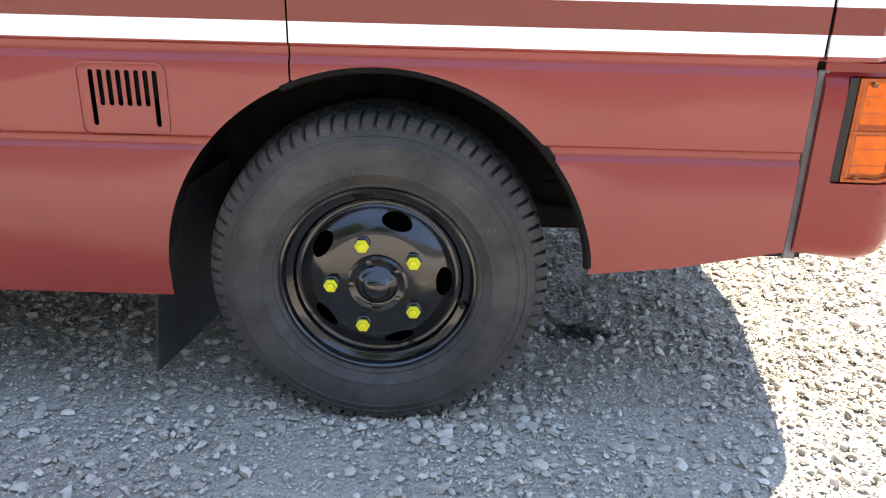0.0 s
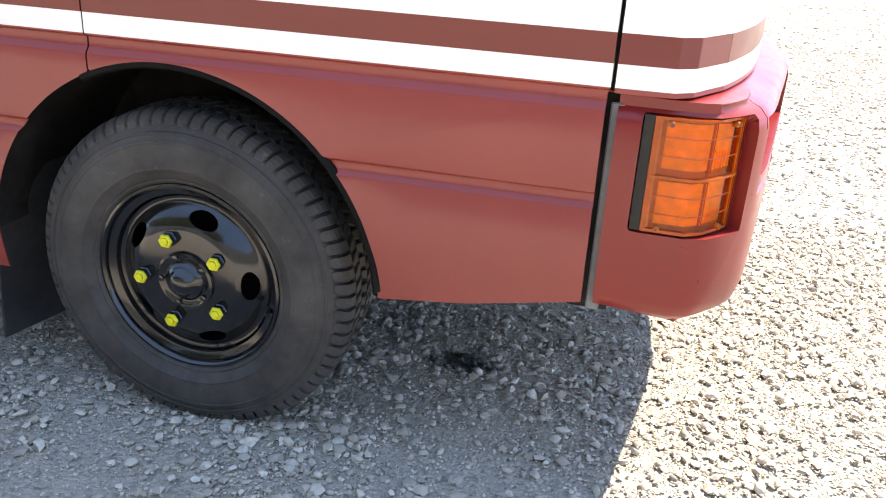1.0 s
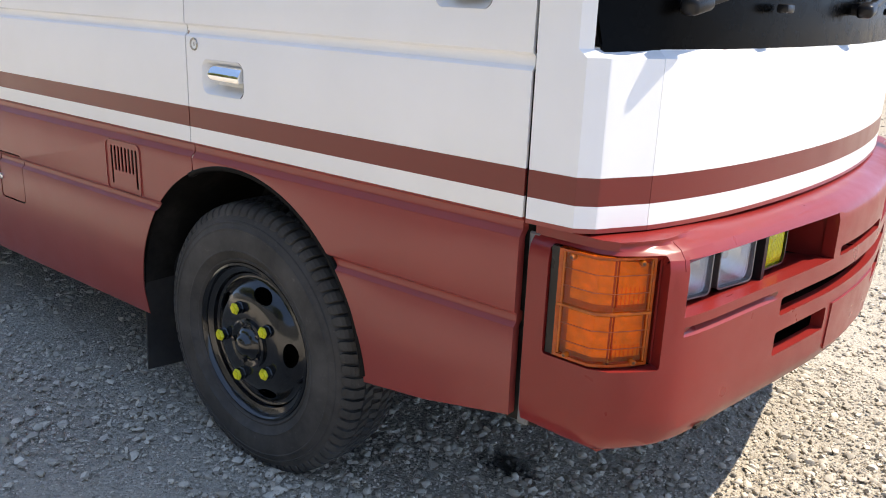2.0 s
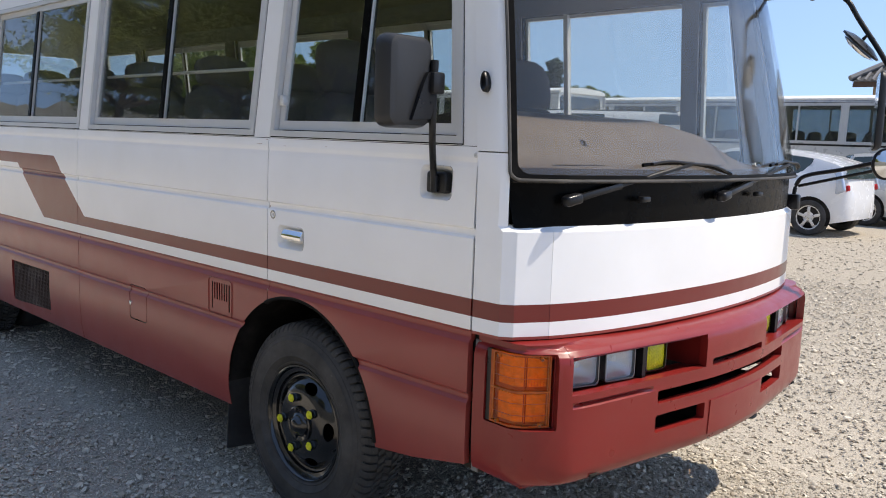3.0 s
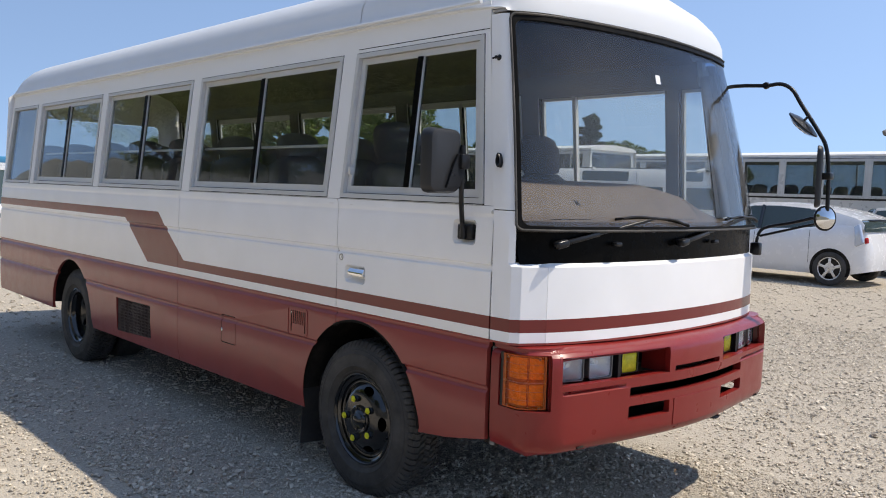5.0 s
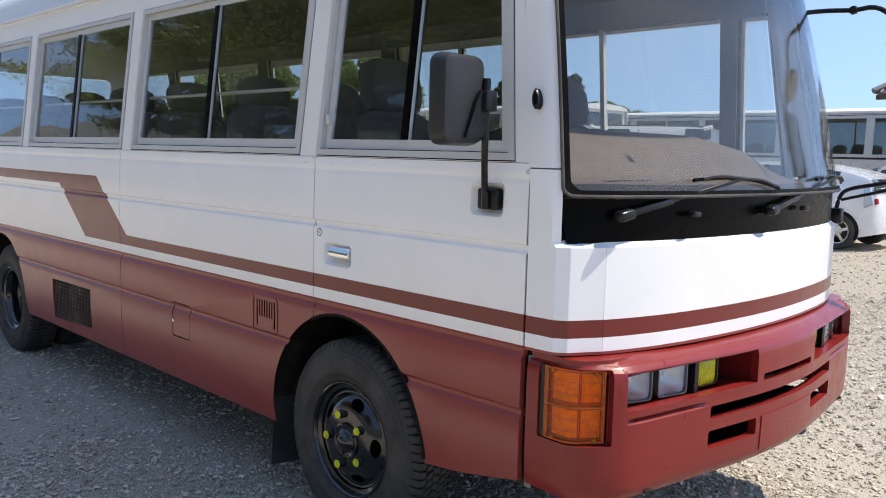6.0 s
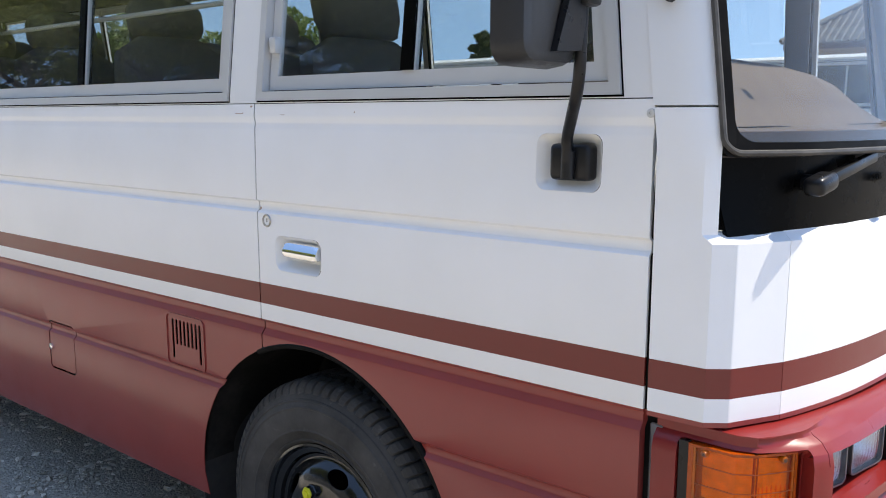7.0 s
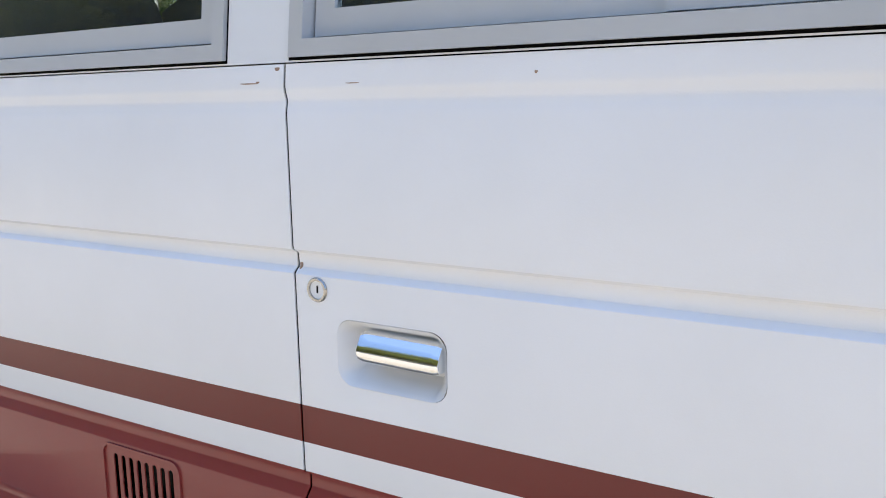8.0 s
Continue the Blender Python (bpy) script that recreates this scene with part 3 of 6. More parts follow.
# roof
ROOF = [(0.112, 2.300), (0.100, 2.312), (0.103, 2.324), (0.117, 2.338), (0.128, 2.41), (0.158, 2.480), (0.215, 2.540), (0.30, 2.585), (0.45, 2.627), (0.68, 2.660), (0.985, 2.674)]


def roof_part(name, xs, nose=False, tail=False):
    prof = ROOF + [(WIDE - y, z) for y, z in reversed(ROOF[:-1])]
    n = len(prof)
    bm = bmesh.new()
    rows = []
    tops = [front_at(1.9 + 10.2 * min(max((y - 0.122) / (WIDE - 0.244), 0), 1), 2.268) for y, z in prof]
    for layer in (0.0, 0.02):
        grid = []
        for x in xs:
            ring = []
            for i, (y, z) in enumerate(prof):
                yy = y + (layer if i < n // 2 else -layer if i > n // 2 else 0)
                zz = z - layer
                if nose and x > 0.0:
                    a = x * math.pi / 2
                    s = min(max((y - 0.10) / (WIDE - 0.20), 0), 1)
                    ex = float(np.interp(y, [p[1] for p in tops], [p[0] for p in tops])) + 0.004
                    edge = 2.272
                    px = ex * math.sin(a) ** 0.95
                    pz = edge + (zz - edge) * max(math.cos(a), 0.0) ** 0.75 if z > edge else zz
                    ring.append(bm.verts.new((px, yy, pz)))
                elif tail and x < -5.45:
                    t = (-5.45 - x) / 0.42
                    pz = zz - (zz - 2.30) * (1 - math.sqrt(max(0.0, 1 - t ** 2.4))) * (0.9 if zz > 2.34 else 0.0)
                    ring.append(bm.verts.new((x, yy, pz)))
                else:
                    ring.append(bm.verts.new((x, yy, zz)))
            grid.append(ring)
        rows.append(grid)
    for layer, grid in enumerate(rows):
        for a, b in zip(grid, grid[1:]):
            for k in range(n - 1):
                q = [a[k], a[k + 1], b[k + 1], b[k]]
                bm.faces.new(q if layer == 0 else q[::-1])
    bmesh.ops.recalc_face_normals(bm, faces=bm.faces)
    return part(name, bm, M["roof"], bus, angle=50)


roof_part("roof", [-5.87, -5.84, -5.80, -5.74, -5.66, -5.56, -5.45, -4.0, -2.0, -0.183], tail=True)
roof_part("roof_front", [-0.178, -0.1, 0.0] + [k / 14 for k in range(1, 15)], nose=True)
back = sheet([(0.02, 0.40), (1.95, 0.40), (1.95, 1.0), (1.90, 2.30), (1.6, 2.52), (0.985, 2.58), (0.37, 2.52), (0.07, 2.30), (0.02, 1.0)], [rounded(0.35, 1.52, 1.62, 2.12, 0.06)], lambda u, v: (-5.90 + 0.04 * max(0.0, v - 1.2), u, v), 0.03, (), (), lambda u, v: (1, 0, 0))
part("rear_wall", back, M["paint"], bus)
part("rear_bumper", box((-5.955, 0.03, 0.42), (-5.90, 1.94, 0.62), 0.02), M["bumper"], bus)
glass_back = part("rear_window", sheet(rounded(0.36, 1.53, 1.61, 2.11, 0.06), [], lambda u, v: (-5.89 + 0.04 * max(0.0, v - 1.2), u, v), 0.005, (), (), lambda u, v: (1, 0, 0)), M["glass"], bus)
glass_back.visible_shadow = False

# bumper with its openings
LENS = (0.31, 0.652, 3.00, 0.876)
LAMPS = [(3.55, 0.753), (6.76, 0.753), (6.76, 0.864), (3.55, 0.866)]


def s_of_y(y):
    ys = [p[1] for p in BUMPER]
    return float(np.interp(min(y, WIDE - y), ys[1:], range(1, 9))) if y <= WIDE / 2 else 16 - float(np.interp(WIDE - y, ys[1:], range(1, 9)))


def slot(y0, z0, y1, z1):
    return rounded_sz(s_of_y(y0), z0, s_of_y(y1), z1, 0.04, 0.006, 2)


holes = [rounded_sz(*LENS, 0.05, 0.008, 2), rounded_sz(16 - LENS[2], LENS[1], 16 - LENS[0], LENS[3], 0.05, 0.008, 2), LAMPS, [(16 - s, z) for s, z in LAMPS[::-1]],
         slot(0.792, 0.752, 1.178, 0.777), slot(0.505, 0.668, 1.465, 0.710), slot(0.500, 0.572, 0.760, 0.630), slot(1.210, 0.572, 1.470, 0.630)]
B_CUTS = [0.464, 0.475, 0.49, 0.515, 0.55, 0.6, 0.662, 0.712, 0.722, 0.732, 0.745, 0.845, 0.855, 0.866, 0.874, 0.882, 0.888, 0.893]
bumper = part("front_bumper", sheet([(0.0, 0.490), (0.5, 0.478), (1.0, 0.464), (2.0, 0.458), (8, 0.458), (14, 0.458), (15.0, 0.464), (15.5, 0.478), (16.0, 0.490), (16.0, 0.900), (8, 0.900), (0.0, 0.900)], holes, bumper_at, 0.030,
              [0.2, 0.5, 1, 1.5, 2, 2.5] + [3 + 0.2 * k for k in range(51)] + [13.5, 14, 14.5, 15, 15.5, 15.8], B_CUTS), M["bumper"], bus, "dark red moulded front bumper")

top = bmesh.new()
rows = []
for k in range(65):
    s = 0.1 + 15.8 * k / 64
    a, b = bumper_at(s, 0.899), along(FRONT_LOW, s * 14 / 16)
    rows.append((top.verts.new((a[0], a[1], 0.899)), top.verts.new((b[0] - 0.015, b[1] + (0.02 if b[1] < 0.4 else -0.02 if b[1] > 1.57 else 0), 0.9045))))
for p, q in zip(rows, rows[1:]):
    top.faces.new([p[0], q[0], q[1], p[1]])
bmesh.ops.recalc_face_normals(top, faces=top.faces)
bmesh.ops.solidify(top, geom=top.faces[:], thickness=0.004)
part("bumper_top", top, M["bumper"], bus)

# wheels


def front_wheel(cx, cy, cz, side, dual=False):
    """A wheel whose outer face lies at cy; side +1 when its inner face lies towards +y."""
    R = 0.387
    wheel = new("wheel")
    wheel.parent = bus
    c = (cx, cy, cz)
    ty = [(0.226, 0.052), (0.231, 0.042), (0.236, 0.0385), (0.239, 0.0385), (0.241, 0.0405), (0.245, 0.0375), (0.262, 0.0295), (0.2635, 0.0275), (0.267, 0.0275), (0.2685, 0.0285), (0.300, 0.0255), (0.322, 0.0285), (0.3235, 0.0270), (0.3275, 0.0277), (0.329, 0.0297), (0.341, 0.0338), (0.3425, 0.0320), (0.346, 0.0338), (0.3475, 0.0370), (0.356, 0.0410), (0.362, 0.046), (0.369, 0.060), (0.377, 0.070), (0.381, 0.080), (0.381, 0.222), (0.372, 0.235), (0.345, 0.258), (0.30, 0.268), (0.25, 0.262), (0.226, 0.245)]
    bm = revolve(ty, c, 96, side)
    for v in bm.verts:
        if v.co.z < 0.004:
            v.co.y -= side * 0.010 * (1 if abs(v.co.y - cy) < 0.1 else -1)
            v.co.z = 0.004
    tyre = part("tyre", bm, M["tyre"], wheel, "black ribbed truck tyre, dusty sidewall")
    bm = bmesh.new()
    count = 74
    rows = ((((0.3625, 0.0430), (0.372, 0.0470), (0.381, 0.0535), (0.3875, 0.0620), (0.3905, 0.073), (0.3915, 0.094)), 0.0, 0.80), (((0.3915, 0.099), (0.3925, 0.126)), 0.5, 0.82), (((0.3925, 0.131), (0.3925, 0.163)), 0.0, 0.82),
            (((0.3925, 0.168), (0.3915, 0.195)), 0.5, 0.82), (((0.3905, 0.200), (0.385, 0.228), (0.376, 0.239), (0.364, 0.248)), 0.0, 0.70))
    for rail, shift, fill in rows:
        for k in range(count):
            a = (k + shift) * 2 * math.pi / count
            w = 2 * math.pi / count * fill
            skew = (0.030 if shift else -0.030) / (len(rail) - 1)
            top, low = [], []
            for j, (rr, dp) in enumerate(rail):
                tw = skew * (j - (len(rail) - 1) / 2)
                for ring, rad, ww in ((top, rr, 0.88 if j else 0.5), (low, rr - 0.011, 1.0)):
                    for hw in (-0.5, 0.5):
                        ang = a + w * ww * hw + tw
                        ring.append(bm.verts.new((cx + rad * math.cos(ang), cy + side * dp, max(cz + rad * math.sin(ang), 0.001))))
            n = len(rail)
            for j in range(n - 1):
                i = 2 * j
                bm.faces.new([top[i], top[i + 1], top[i + 3], top[i + 2]])
                bm.faces.new([low[i], top[i], top[i + 2], low[i + 2]])
                bm.faces.new([top[i + 1], low[i + 1], low[i + 3], top[i + 3]])
            bm.faces.new([low[0], low[1], top[1], top[0]])
            bm.faces.new([top[-2], top[-1], low[-1], low[-2]])
    bmesh.ops.recalc_face_normals(bm, faces=bm.faces)
    t = part("tread", bm, M["tyre"], tyre, smooth=False)
    t["kind"] = "stuff"
    deep = 0.115 if dual else 0.0
    lipp = [(0.222, 0.060), (0.2285, 0.050), (0.227, 0.043), (0.221, 0.041), (0.216, 0.046), (0.213, 0.056), (0.203, 0.062), (0.198, 0.064), (0.196, 0.075), (0.190, 0.082), (0.184, 0.10), (0.180, 0.20)]
    rim = part("rim", revolve(lipp, c, 72, side), M["gloss_black"], wheel, "gloss black steel rim")
    if dual:
        inner = [(r, d + 0.27) for r, d in ty]
        part("inner_tyre", revolve(inner, (cx, cy, cz), 72, side), M["tyre"], wheel, "second tyre of the twin rear wheel")
    if not dual:
        face = table([(0.060, 0.037), (0.112, 0.037), (0.120, 0.0375), (0.131, 0.041), (0.150, 0.051), (0.165, 0.062), (0.174, 0.071), (0.180, 0.0755), (0.186, 0.0765), (0.192, 0.073)])
    else:
        face = table([(0.060, 0.19), (0.118, 0.19), (0.126, 0.188), (0.150, 0.165), (0.165, 0.15), (0.18, 0.14), (0.192, 0.135)])
    hole = []
    for k in range(5):
        ac = radians(72 * k + 1)
        hole.append([(ac + 0.235 * math.cos(radians(j * 22.5)), 0.1525 + 0.0185 * math.sin(radians(j * 22.5))) for j in range(16)])
    lo = -0.6
    ring = [(lo + 2 * math.pi * k / 40, 0.192) for k in range(41)] + [(lo + 2 * math.pi * k / 40, 0.060) for k in range(40, -1, -1)]
    fn = lambda u, v: (cx + v * math.cos(u), cy + side * face(v), cz + v * math.sin(u))
    part("wheel_disc", sheet(ring, hole, fn, 0.004, [lo + 2 * math.pi * k / 80 for k in range(1, 80)], [0.118, 0.126, 0.134, 0.142, 0.15, 0.158, 0.165, 0.174, 0.18, 0.186], lambda u, v: (0, side, 0)), M["gloss_black"], wheel, angle=40)
    off = 0.0 if not dual else 0.15
    seat_at = off - (0.010 if not dual else 0.0)
    hubp = [(0.070, 0.042), (0.070, 0.030), (0.064, 0.027), (0.058, 0.029), (0.052, 0.033), (0.048, 0.033), (0.044, 0.026), (0.036, 0.022), (0.031, 0.018), (0.026, 0.009), (0.014, 0.003), (0.0, 0.001)]
    hub = part("hub", revolve([(r, d + off) for r, d in hubp], c, 40, side), M["gloss_black"], wheel)
    for k in range(5):
        a = radians(72 * k + 36)
        bm = revolve([(0.0075, 0.036 + off), (0.0075, 0.0255 + off), (0.0, 0.0245 + off)], (cx + 0.058 * math.cos(a), cy, cz + 0.058 * math.sin(a)), 6, side)
        part("hub_bolt", bm, M["gloss_black"], hub, smooth=False)
        a = radians(72 * k + 36)
        p = (cx + 0.104 * math.cos(a), cy, cz + 0.104 * math.sin(a))
        part("nut_body", revolve([(0.0185, 0.046 + seat_at), (0.0185, 0.043 + seat_at), (0.0162, 0.041 + seat_at), (0.0162, 0.0285 + seat_at), (0.0, 0.0285 + seat_at)], p, 6, side), M["gloss_black"], wheel, "black hexagonal nut body", smooth=False)
        nut = part("wheel_nut", revolve([(0.0168, 0.0290 + seat_at), (0.0168, 0.026 + seat_at), (0.0148, 0.0225 + seat_at), (0.011, 0.0225 + seat_at), (0.0105, 0.0265 + seat_at), (0.0, 0.0265 + seat_at)], p, 6, side), M["nut"] if not dual else M["gloss_black"], wheel, "bright yellow wheel nut" if not dual else "", smooth=False)
        part("stud", revolve([(0.0085, 0.03 + seat_at), (0.0085, 0.020 + seat_at), (0.0, 0.018 + seat_at)], p, 12, side), M["nut"] if not dual else M["gloss_black"], nut)
    a = radians(-16)
    part("valve", tube([(cx + 0.196 * math.cos(a), cy + side * 0.075, cz + 0.196 * math.sin(a)), (cx + 0.205 * math.cos(a), cy + side * 0.040, cz + 0.205 * math.sin(a))], 0.0055, 8), M["black"], wheel)
    back = revolve([(0.222, 0.10), (0.222, 0.245), (0.10, 0.24), (0.0, 0.24)], c, 40, side)
    part("brake_drum", back, M["dark"], wheel)
    return wheel


front_wheel(*FRONT_WHEEL[:1], 0.0, FRONT_WHEEL[1], 1)
front_wheel(*FRONT_WHEEL[:1], WIDE, FRONT_WHEEL[1], -1)
front_wheel(*REAR_WHEEL[:1], 0.01, REAR_WHEEL[1], 1, True)
front_wheel(*REAR_WHEEL[:1], WIDE - 0.01, REAR_WHEEL[1], -1, True)

# ---- minibus: fittings ----


def torus_ring(centre, R, r, m=None, seg=40, ring=8):
    bm = bmesh.new()
    rows = []
    for k in range(seg):
        a = 2 * math.pi * k / seg
        rows.append([bm.verts.new(((R + r * math.cos(2 * math.pi * j / ring)) * math.cos(a), (R + r * math.cos(2 * math.pi * j / ring)) * math.sin(a), r * math.sin(2 * math.pi * j / ring))) for j in range(ring)])
    for k in range(seg):
        for j in range(ring):
            bm.faces.new([rows[k][j], rows[(k + 1) % seg][j], rows[(k + 1) % seg][(j + 1) % ring], rows[k][(j + 1) % ring]])
    bmesh.ops.recalc_face_normals(bm, faces=bm.faces)
    if m is not None:
        bm.transform(m)
    bm.transform(Matrix.Translation(centre))
    return bm


def disc_bolt(centre, r, depth, axis, name, material, parent, slot=True):
    """A small round screw head at centre, standing depth proud along axis."""
    q = Vector(axis).to_track_quat("Y", "Z").to_matrix().to_4x4()
    bm = revolve([(r, -0.004), (r, depth * 0.6), (r * 0.8, depth), (r * 0.35, depth), (r * 0.3, depth * 0.4), (0, depth * 0.4)], (0, 0, 0), 14)
    bm.transform(Matrix.Translation(centre) @ q)
    return part(name, bm, material, parent)


near = flank(False)
M["primer"] = simple("grey_primer", (0.17, 0.175, 0.18), 0.6, vary=0.6, scale=20.0, dust=0.3)
part("edge_backing", box((0.86, 0.032, 0.47), (0.94, 0.036, 0.91)), M["dark"], bus)
INWARD = lambda u, v: (0, 1, 0)

# dark seams behind the panels
for x in (-1.946, -0.172):
    part("panel_seam", box((x - 0.04, 0.034, 0.36 if x < -1 else 0.86), (x + 0.03, 0.040, 1.455)), M["dark"], bus)
part("door_edge", box((0.8985, 0.022, 0.470), (0.925, 0.030, 0.885), 0.003, 1), M["primer"], bus, "bare grey metal edge behind the bumper")
part("door_seal", sheet([(0.896, 0.915), (0.9005, 0.915), (0.9005, 1.445), (0.896, 1.445)], [], flank(False, 0.005), 0.01, (), SIDE_CUTS, INWARD), M["panel_black"], bus, "black rubber door seal")
part("sill_seal", sheet([(-0.168, 1.4605), (0.885, 1.4605), (0.884, 1.4665), (-0.168, 1.4665)], [], flank(False, 0.003), 0.02, (), (), INWARD), M["panel_black"], bus)

part("door_gap", sheet([(-0.165, 2.2045), (0.745, 2.2045), (0.744, 2.2075), (-0.165, 2.2075)], [], flank(False, -0.0012), 0.01, (), (), INWARD), M["panel_black"], bus)

# louvred vent, filler flap, intake grille
part("vent_frame", sheet(inset_poly(VENT, 0.0), [inset_poly(VENT, 0.004)], flank(False, -0.0035), 0.006, (), (), INWARD), M["paint"], bus)
part("vent_backing", box((-0.62, 0.030, 0.71), (-0.42, 0.10, 0.88)), M["panel_black"], bus)
flap = part("filler_flap", sheet(inset_poly(FUEL, 0.0055), [], flank(False, 0.001), 0.012, (), SIDE_CUTS, INWARD), M["paint"], bus)
part("flap_lock", revolve([(0.011, 0.003), (0.011, -0.004), (0.008, -0.006), (0, -0.006)], (-1.338, 0, 0.634), 16), M["chrome"], flap)
part("flap_backing", box((-1.40, 0.030, 0.50), (-1.16, 0.06, 0.75)), M["panel_black"], bus)
M["grille"] = simple("dusty_grille_mesh", (0.055, 0.035, 0.030), 0.7, vary=0.3, scale=12.0, dust=0.3)
grille = new("intake_grille")
grille.parent = bus
part("grille_backing", box((-3.0, 0.06, 0.37), (-2.33, 0.09, 0.67)), M["panel_black"], grille)
for k in range(26):
    x = -2.952 + k * 0.0232
    part("grille_bar", box((x, 0.010, 0.395), (x + 0.006, 0.016, 0.645)), M["grille"], grille)
for k in range(11):
    z = 0.412 + k * 0.0225
    part("grille_bar", box((-2.955, 0.013, z), (-2.37, 0.019, z + 0.006)), M["grille"], grille)

# door handle in its cup, and the lock


def cup(x0, z0, x1, z1, r, depth, material, name, lip_w=0.012):
    o = rounded(x0, z0, x1, z1, r)
    n = len(o)
    bm = bmesh.new()
    loops = []
    for d, y in ((0.0, -0.001), (lip_w * 0.35, 0.003), (lip_w, depth * 0.7), (lip_w * 1.5, depth), (lip_w * 2.2, depth * 1.05)):
        loops.append([bm.verts.new((px, near(px, pz)[1] + y, pz)) for px, pz in inset_poly(o, d)])
    for a, b in zip(loops, loops[1:]):
        for k in range(n):
            bm.faces.new([a[k], a[(k + 1) % n], b[(k + 1) % n], b[k]])
    bm.faces.new(loops[-1])
    bmesh.ops.recalc_face_normals(bm, faces=bm.faces)
    if bm.faces[-1].normal.y > 0:
        bmesh.ops.reverse_faces(bm, faces=bm.faces)
    return part(name, bm, material, bus)


hc = cup(-0.105, 1.050, 0.060, 1.138, 0.024, 0.032, M["white"], "handle_cup", 0.015)
bm = bmesh.new()
rows = []
for k in range(17):
    u = k / 16
    x = -0.066 + 0.120 * u
    e = min(u, 1 - u)
    h = 0.0185 * min(1.0, (e / 0.06) ** 0.5 * 0.16 + 0.86)
    rows.append([bm.verts.new((x, y, 1.1075 - 0.002 * u + dz * h)) for y, dz in ((0.020, 1.0), (0.004, 1.0), (-0.003, 0.84), (-0.0125, -0.22), (-0.013, -0.36), (-0.0095, -0.92), (0.000, -1.02), (0.02, -0.9))])
for a, b in zip(rows, rows[1:]):
    for k in range(8):
        bm.faces.new([a[k], a[(k + 1) % 8], b[(k + 1) % 8], b[k]])
bm.faces.new(rows[0])
bm.faces.new(rows[-1][::-1])
bmesh.ops.recalc_face_normals(bm, faces=bm.faces)
part("door_handle", bm, M["chrome"], hc, "bright chrome pull handle", angle=45)
M["mirror_shell_steel"] = simple("dull_steel", (0.45, 0.43, 0.40), 0.25, 0.9, vary=0.15, scale=60.0)
lock = part("door_lock", revolve([(0.0165, 0.004), (0.0165, -0.003), (0.0150, -0.005), (0.0125, -0.005), (0.0118, -0.001), (0.0105, -0.0015), (0, -0.0015)], (-0.135, 0.002, 1.172), 28), M["mirror_shell_steel"], bus, "round chrome key lock")
part("keyhole", box((-0.1362, -0.0008, 1.1675), (-0.1338, 0.004, 1.1775)), M["dark"], lock)

# near mirror on its curved arm
mc = cup(0.657, 1.294, 0.795, 1.399, 0.022, 0.022, M["white"], "mirror_cup", 0.014)
part("mirror_base", box((0.690, -0.004, 1.314), (0.774, 0.034, 1.381), 0.010, 3), M["black"], mc)
part("base_hinge", tube([(0.735, -0.010, 1.318), (0.735, -0.010, 1.368)], 0.013, 14), M["black"], mc)
mirror = new("side_mirror")
mirror.parent = bus
arm = smooth_line([(0.735, -0.012, 1.345), (0.738, -0.020, 1.388), (0.764, -0.050, 1.428), (0.793, -0.083, 1.472), (0.806, -0.097, 1.53), (0.808, -0.098, 1.692)], 6)
part("mirror_arm", tube(arm, 0.0105, 12), M["black"], mirror, "black steel mirror arm")
part("arm_cap", tube([(0.808, -0.098, 1.672), (0.808, -0.098, 1.702)], 0.012, 12), M["black"], mirror)


def mirror_shell(w, h, d, m, name, parent):
    bm = bmesh.new()
    loops = []
    for y, sc in ((0.0, 1.0), (-0.25, 1.02), (-0.7, 0.98), (-0.93, 0.90), (-1.0, 0.76)):
        o = rounded(-w / 2 * sc, -h / 2 * (sc * 0.5 + 0.5 if sc < 1 else sc), w / 2 * sc, h / 2 * (sc * 0.5 + 0.5 if sc < 1 else sc), 0.034 * sc, 5)
        loops.append([bm.verts.new((px, y * d, pz)) for px, pz in o])
    n = len(loops[0])
    for a, b in zip(loops, loops[1:]):
        for k in range(n):
            bm.faces.new([a[k], a[(k + 1) % n], b[(k + 1) % n], b[k]])
    bm.faces.new(loops[-1])
    bmesh.ops.recalc_face_normals(bm, faces=bm.faces)
    bm.transform(m)
    part(name, bm, M["mirror_shell"], parent, "dark grey plastic mirror housing", angle=40)
    bm = bmesh.new()
    bm.faces.new([bm.verts.new((px, 0.002, pz)) for px, pz in inset_poly(rounded(-w / 2, -h / 2, w / 2, h / 2, 0.034, 5), 0.004)])
    bmesh.ops.solidify(bm, geom=bm.faces[:], thickness=0.003)
    bm.transform(m)
    part("mirror_glass", bm, M["chrome"], parent)


M["mirror_shell"] = simple("mirror_shell_grey", (0.022, 0.023, 0.025), 0.42, spec=0.35, vary=0.12, bump=0.3, bump_scale=500.0)
mm = Matrix.Translation((0.748, -0.185, 1.637)) @ pose(0, 0, 0, 0, 0, 92)
mirror_shell(0.178, 0.256, 0.058, mm, "mirror_housing", mirror)
part("mirror_clamp", box((0.788, -0.124, 1.606), (0.834, -0.076, 1.668), 0.008, 2), M["black"], mirror)
bm = sheet([(-0.040, 1.530), (0.000, 1.635), (0.018, 1.666), (0.052, 1.660), (0.054, 1.600), (0.034, 1.535)], [], lambda u, v: (0.822 - 0.10 * abs(u), -0.150 + u, v), 0.012, (), (), lambda u, v: (-1, 0, 0))
part("clamp_web", bm, M["black"], mirror)

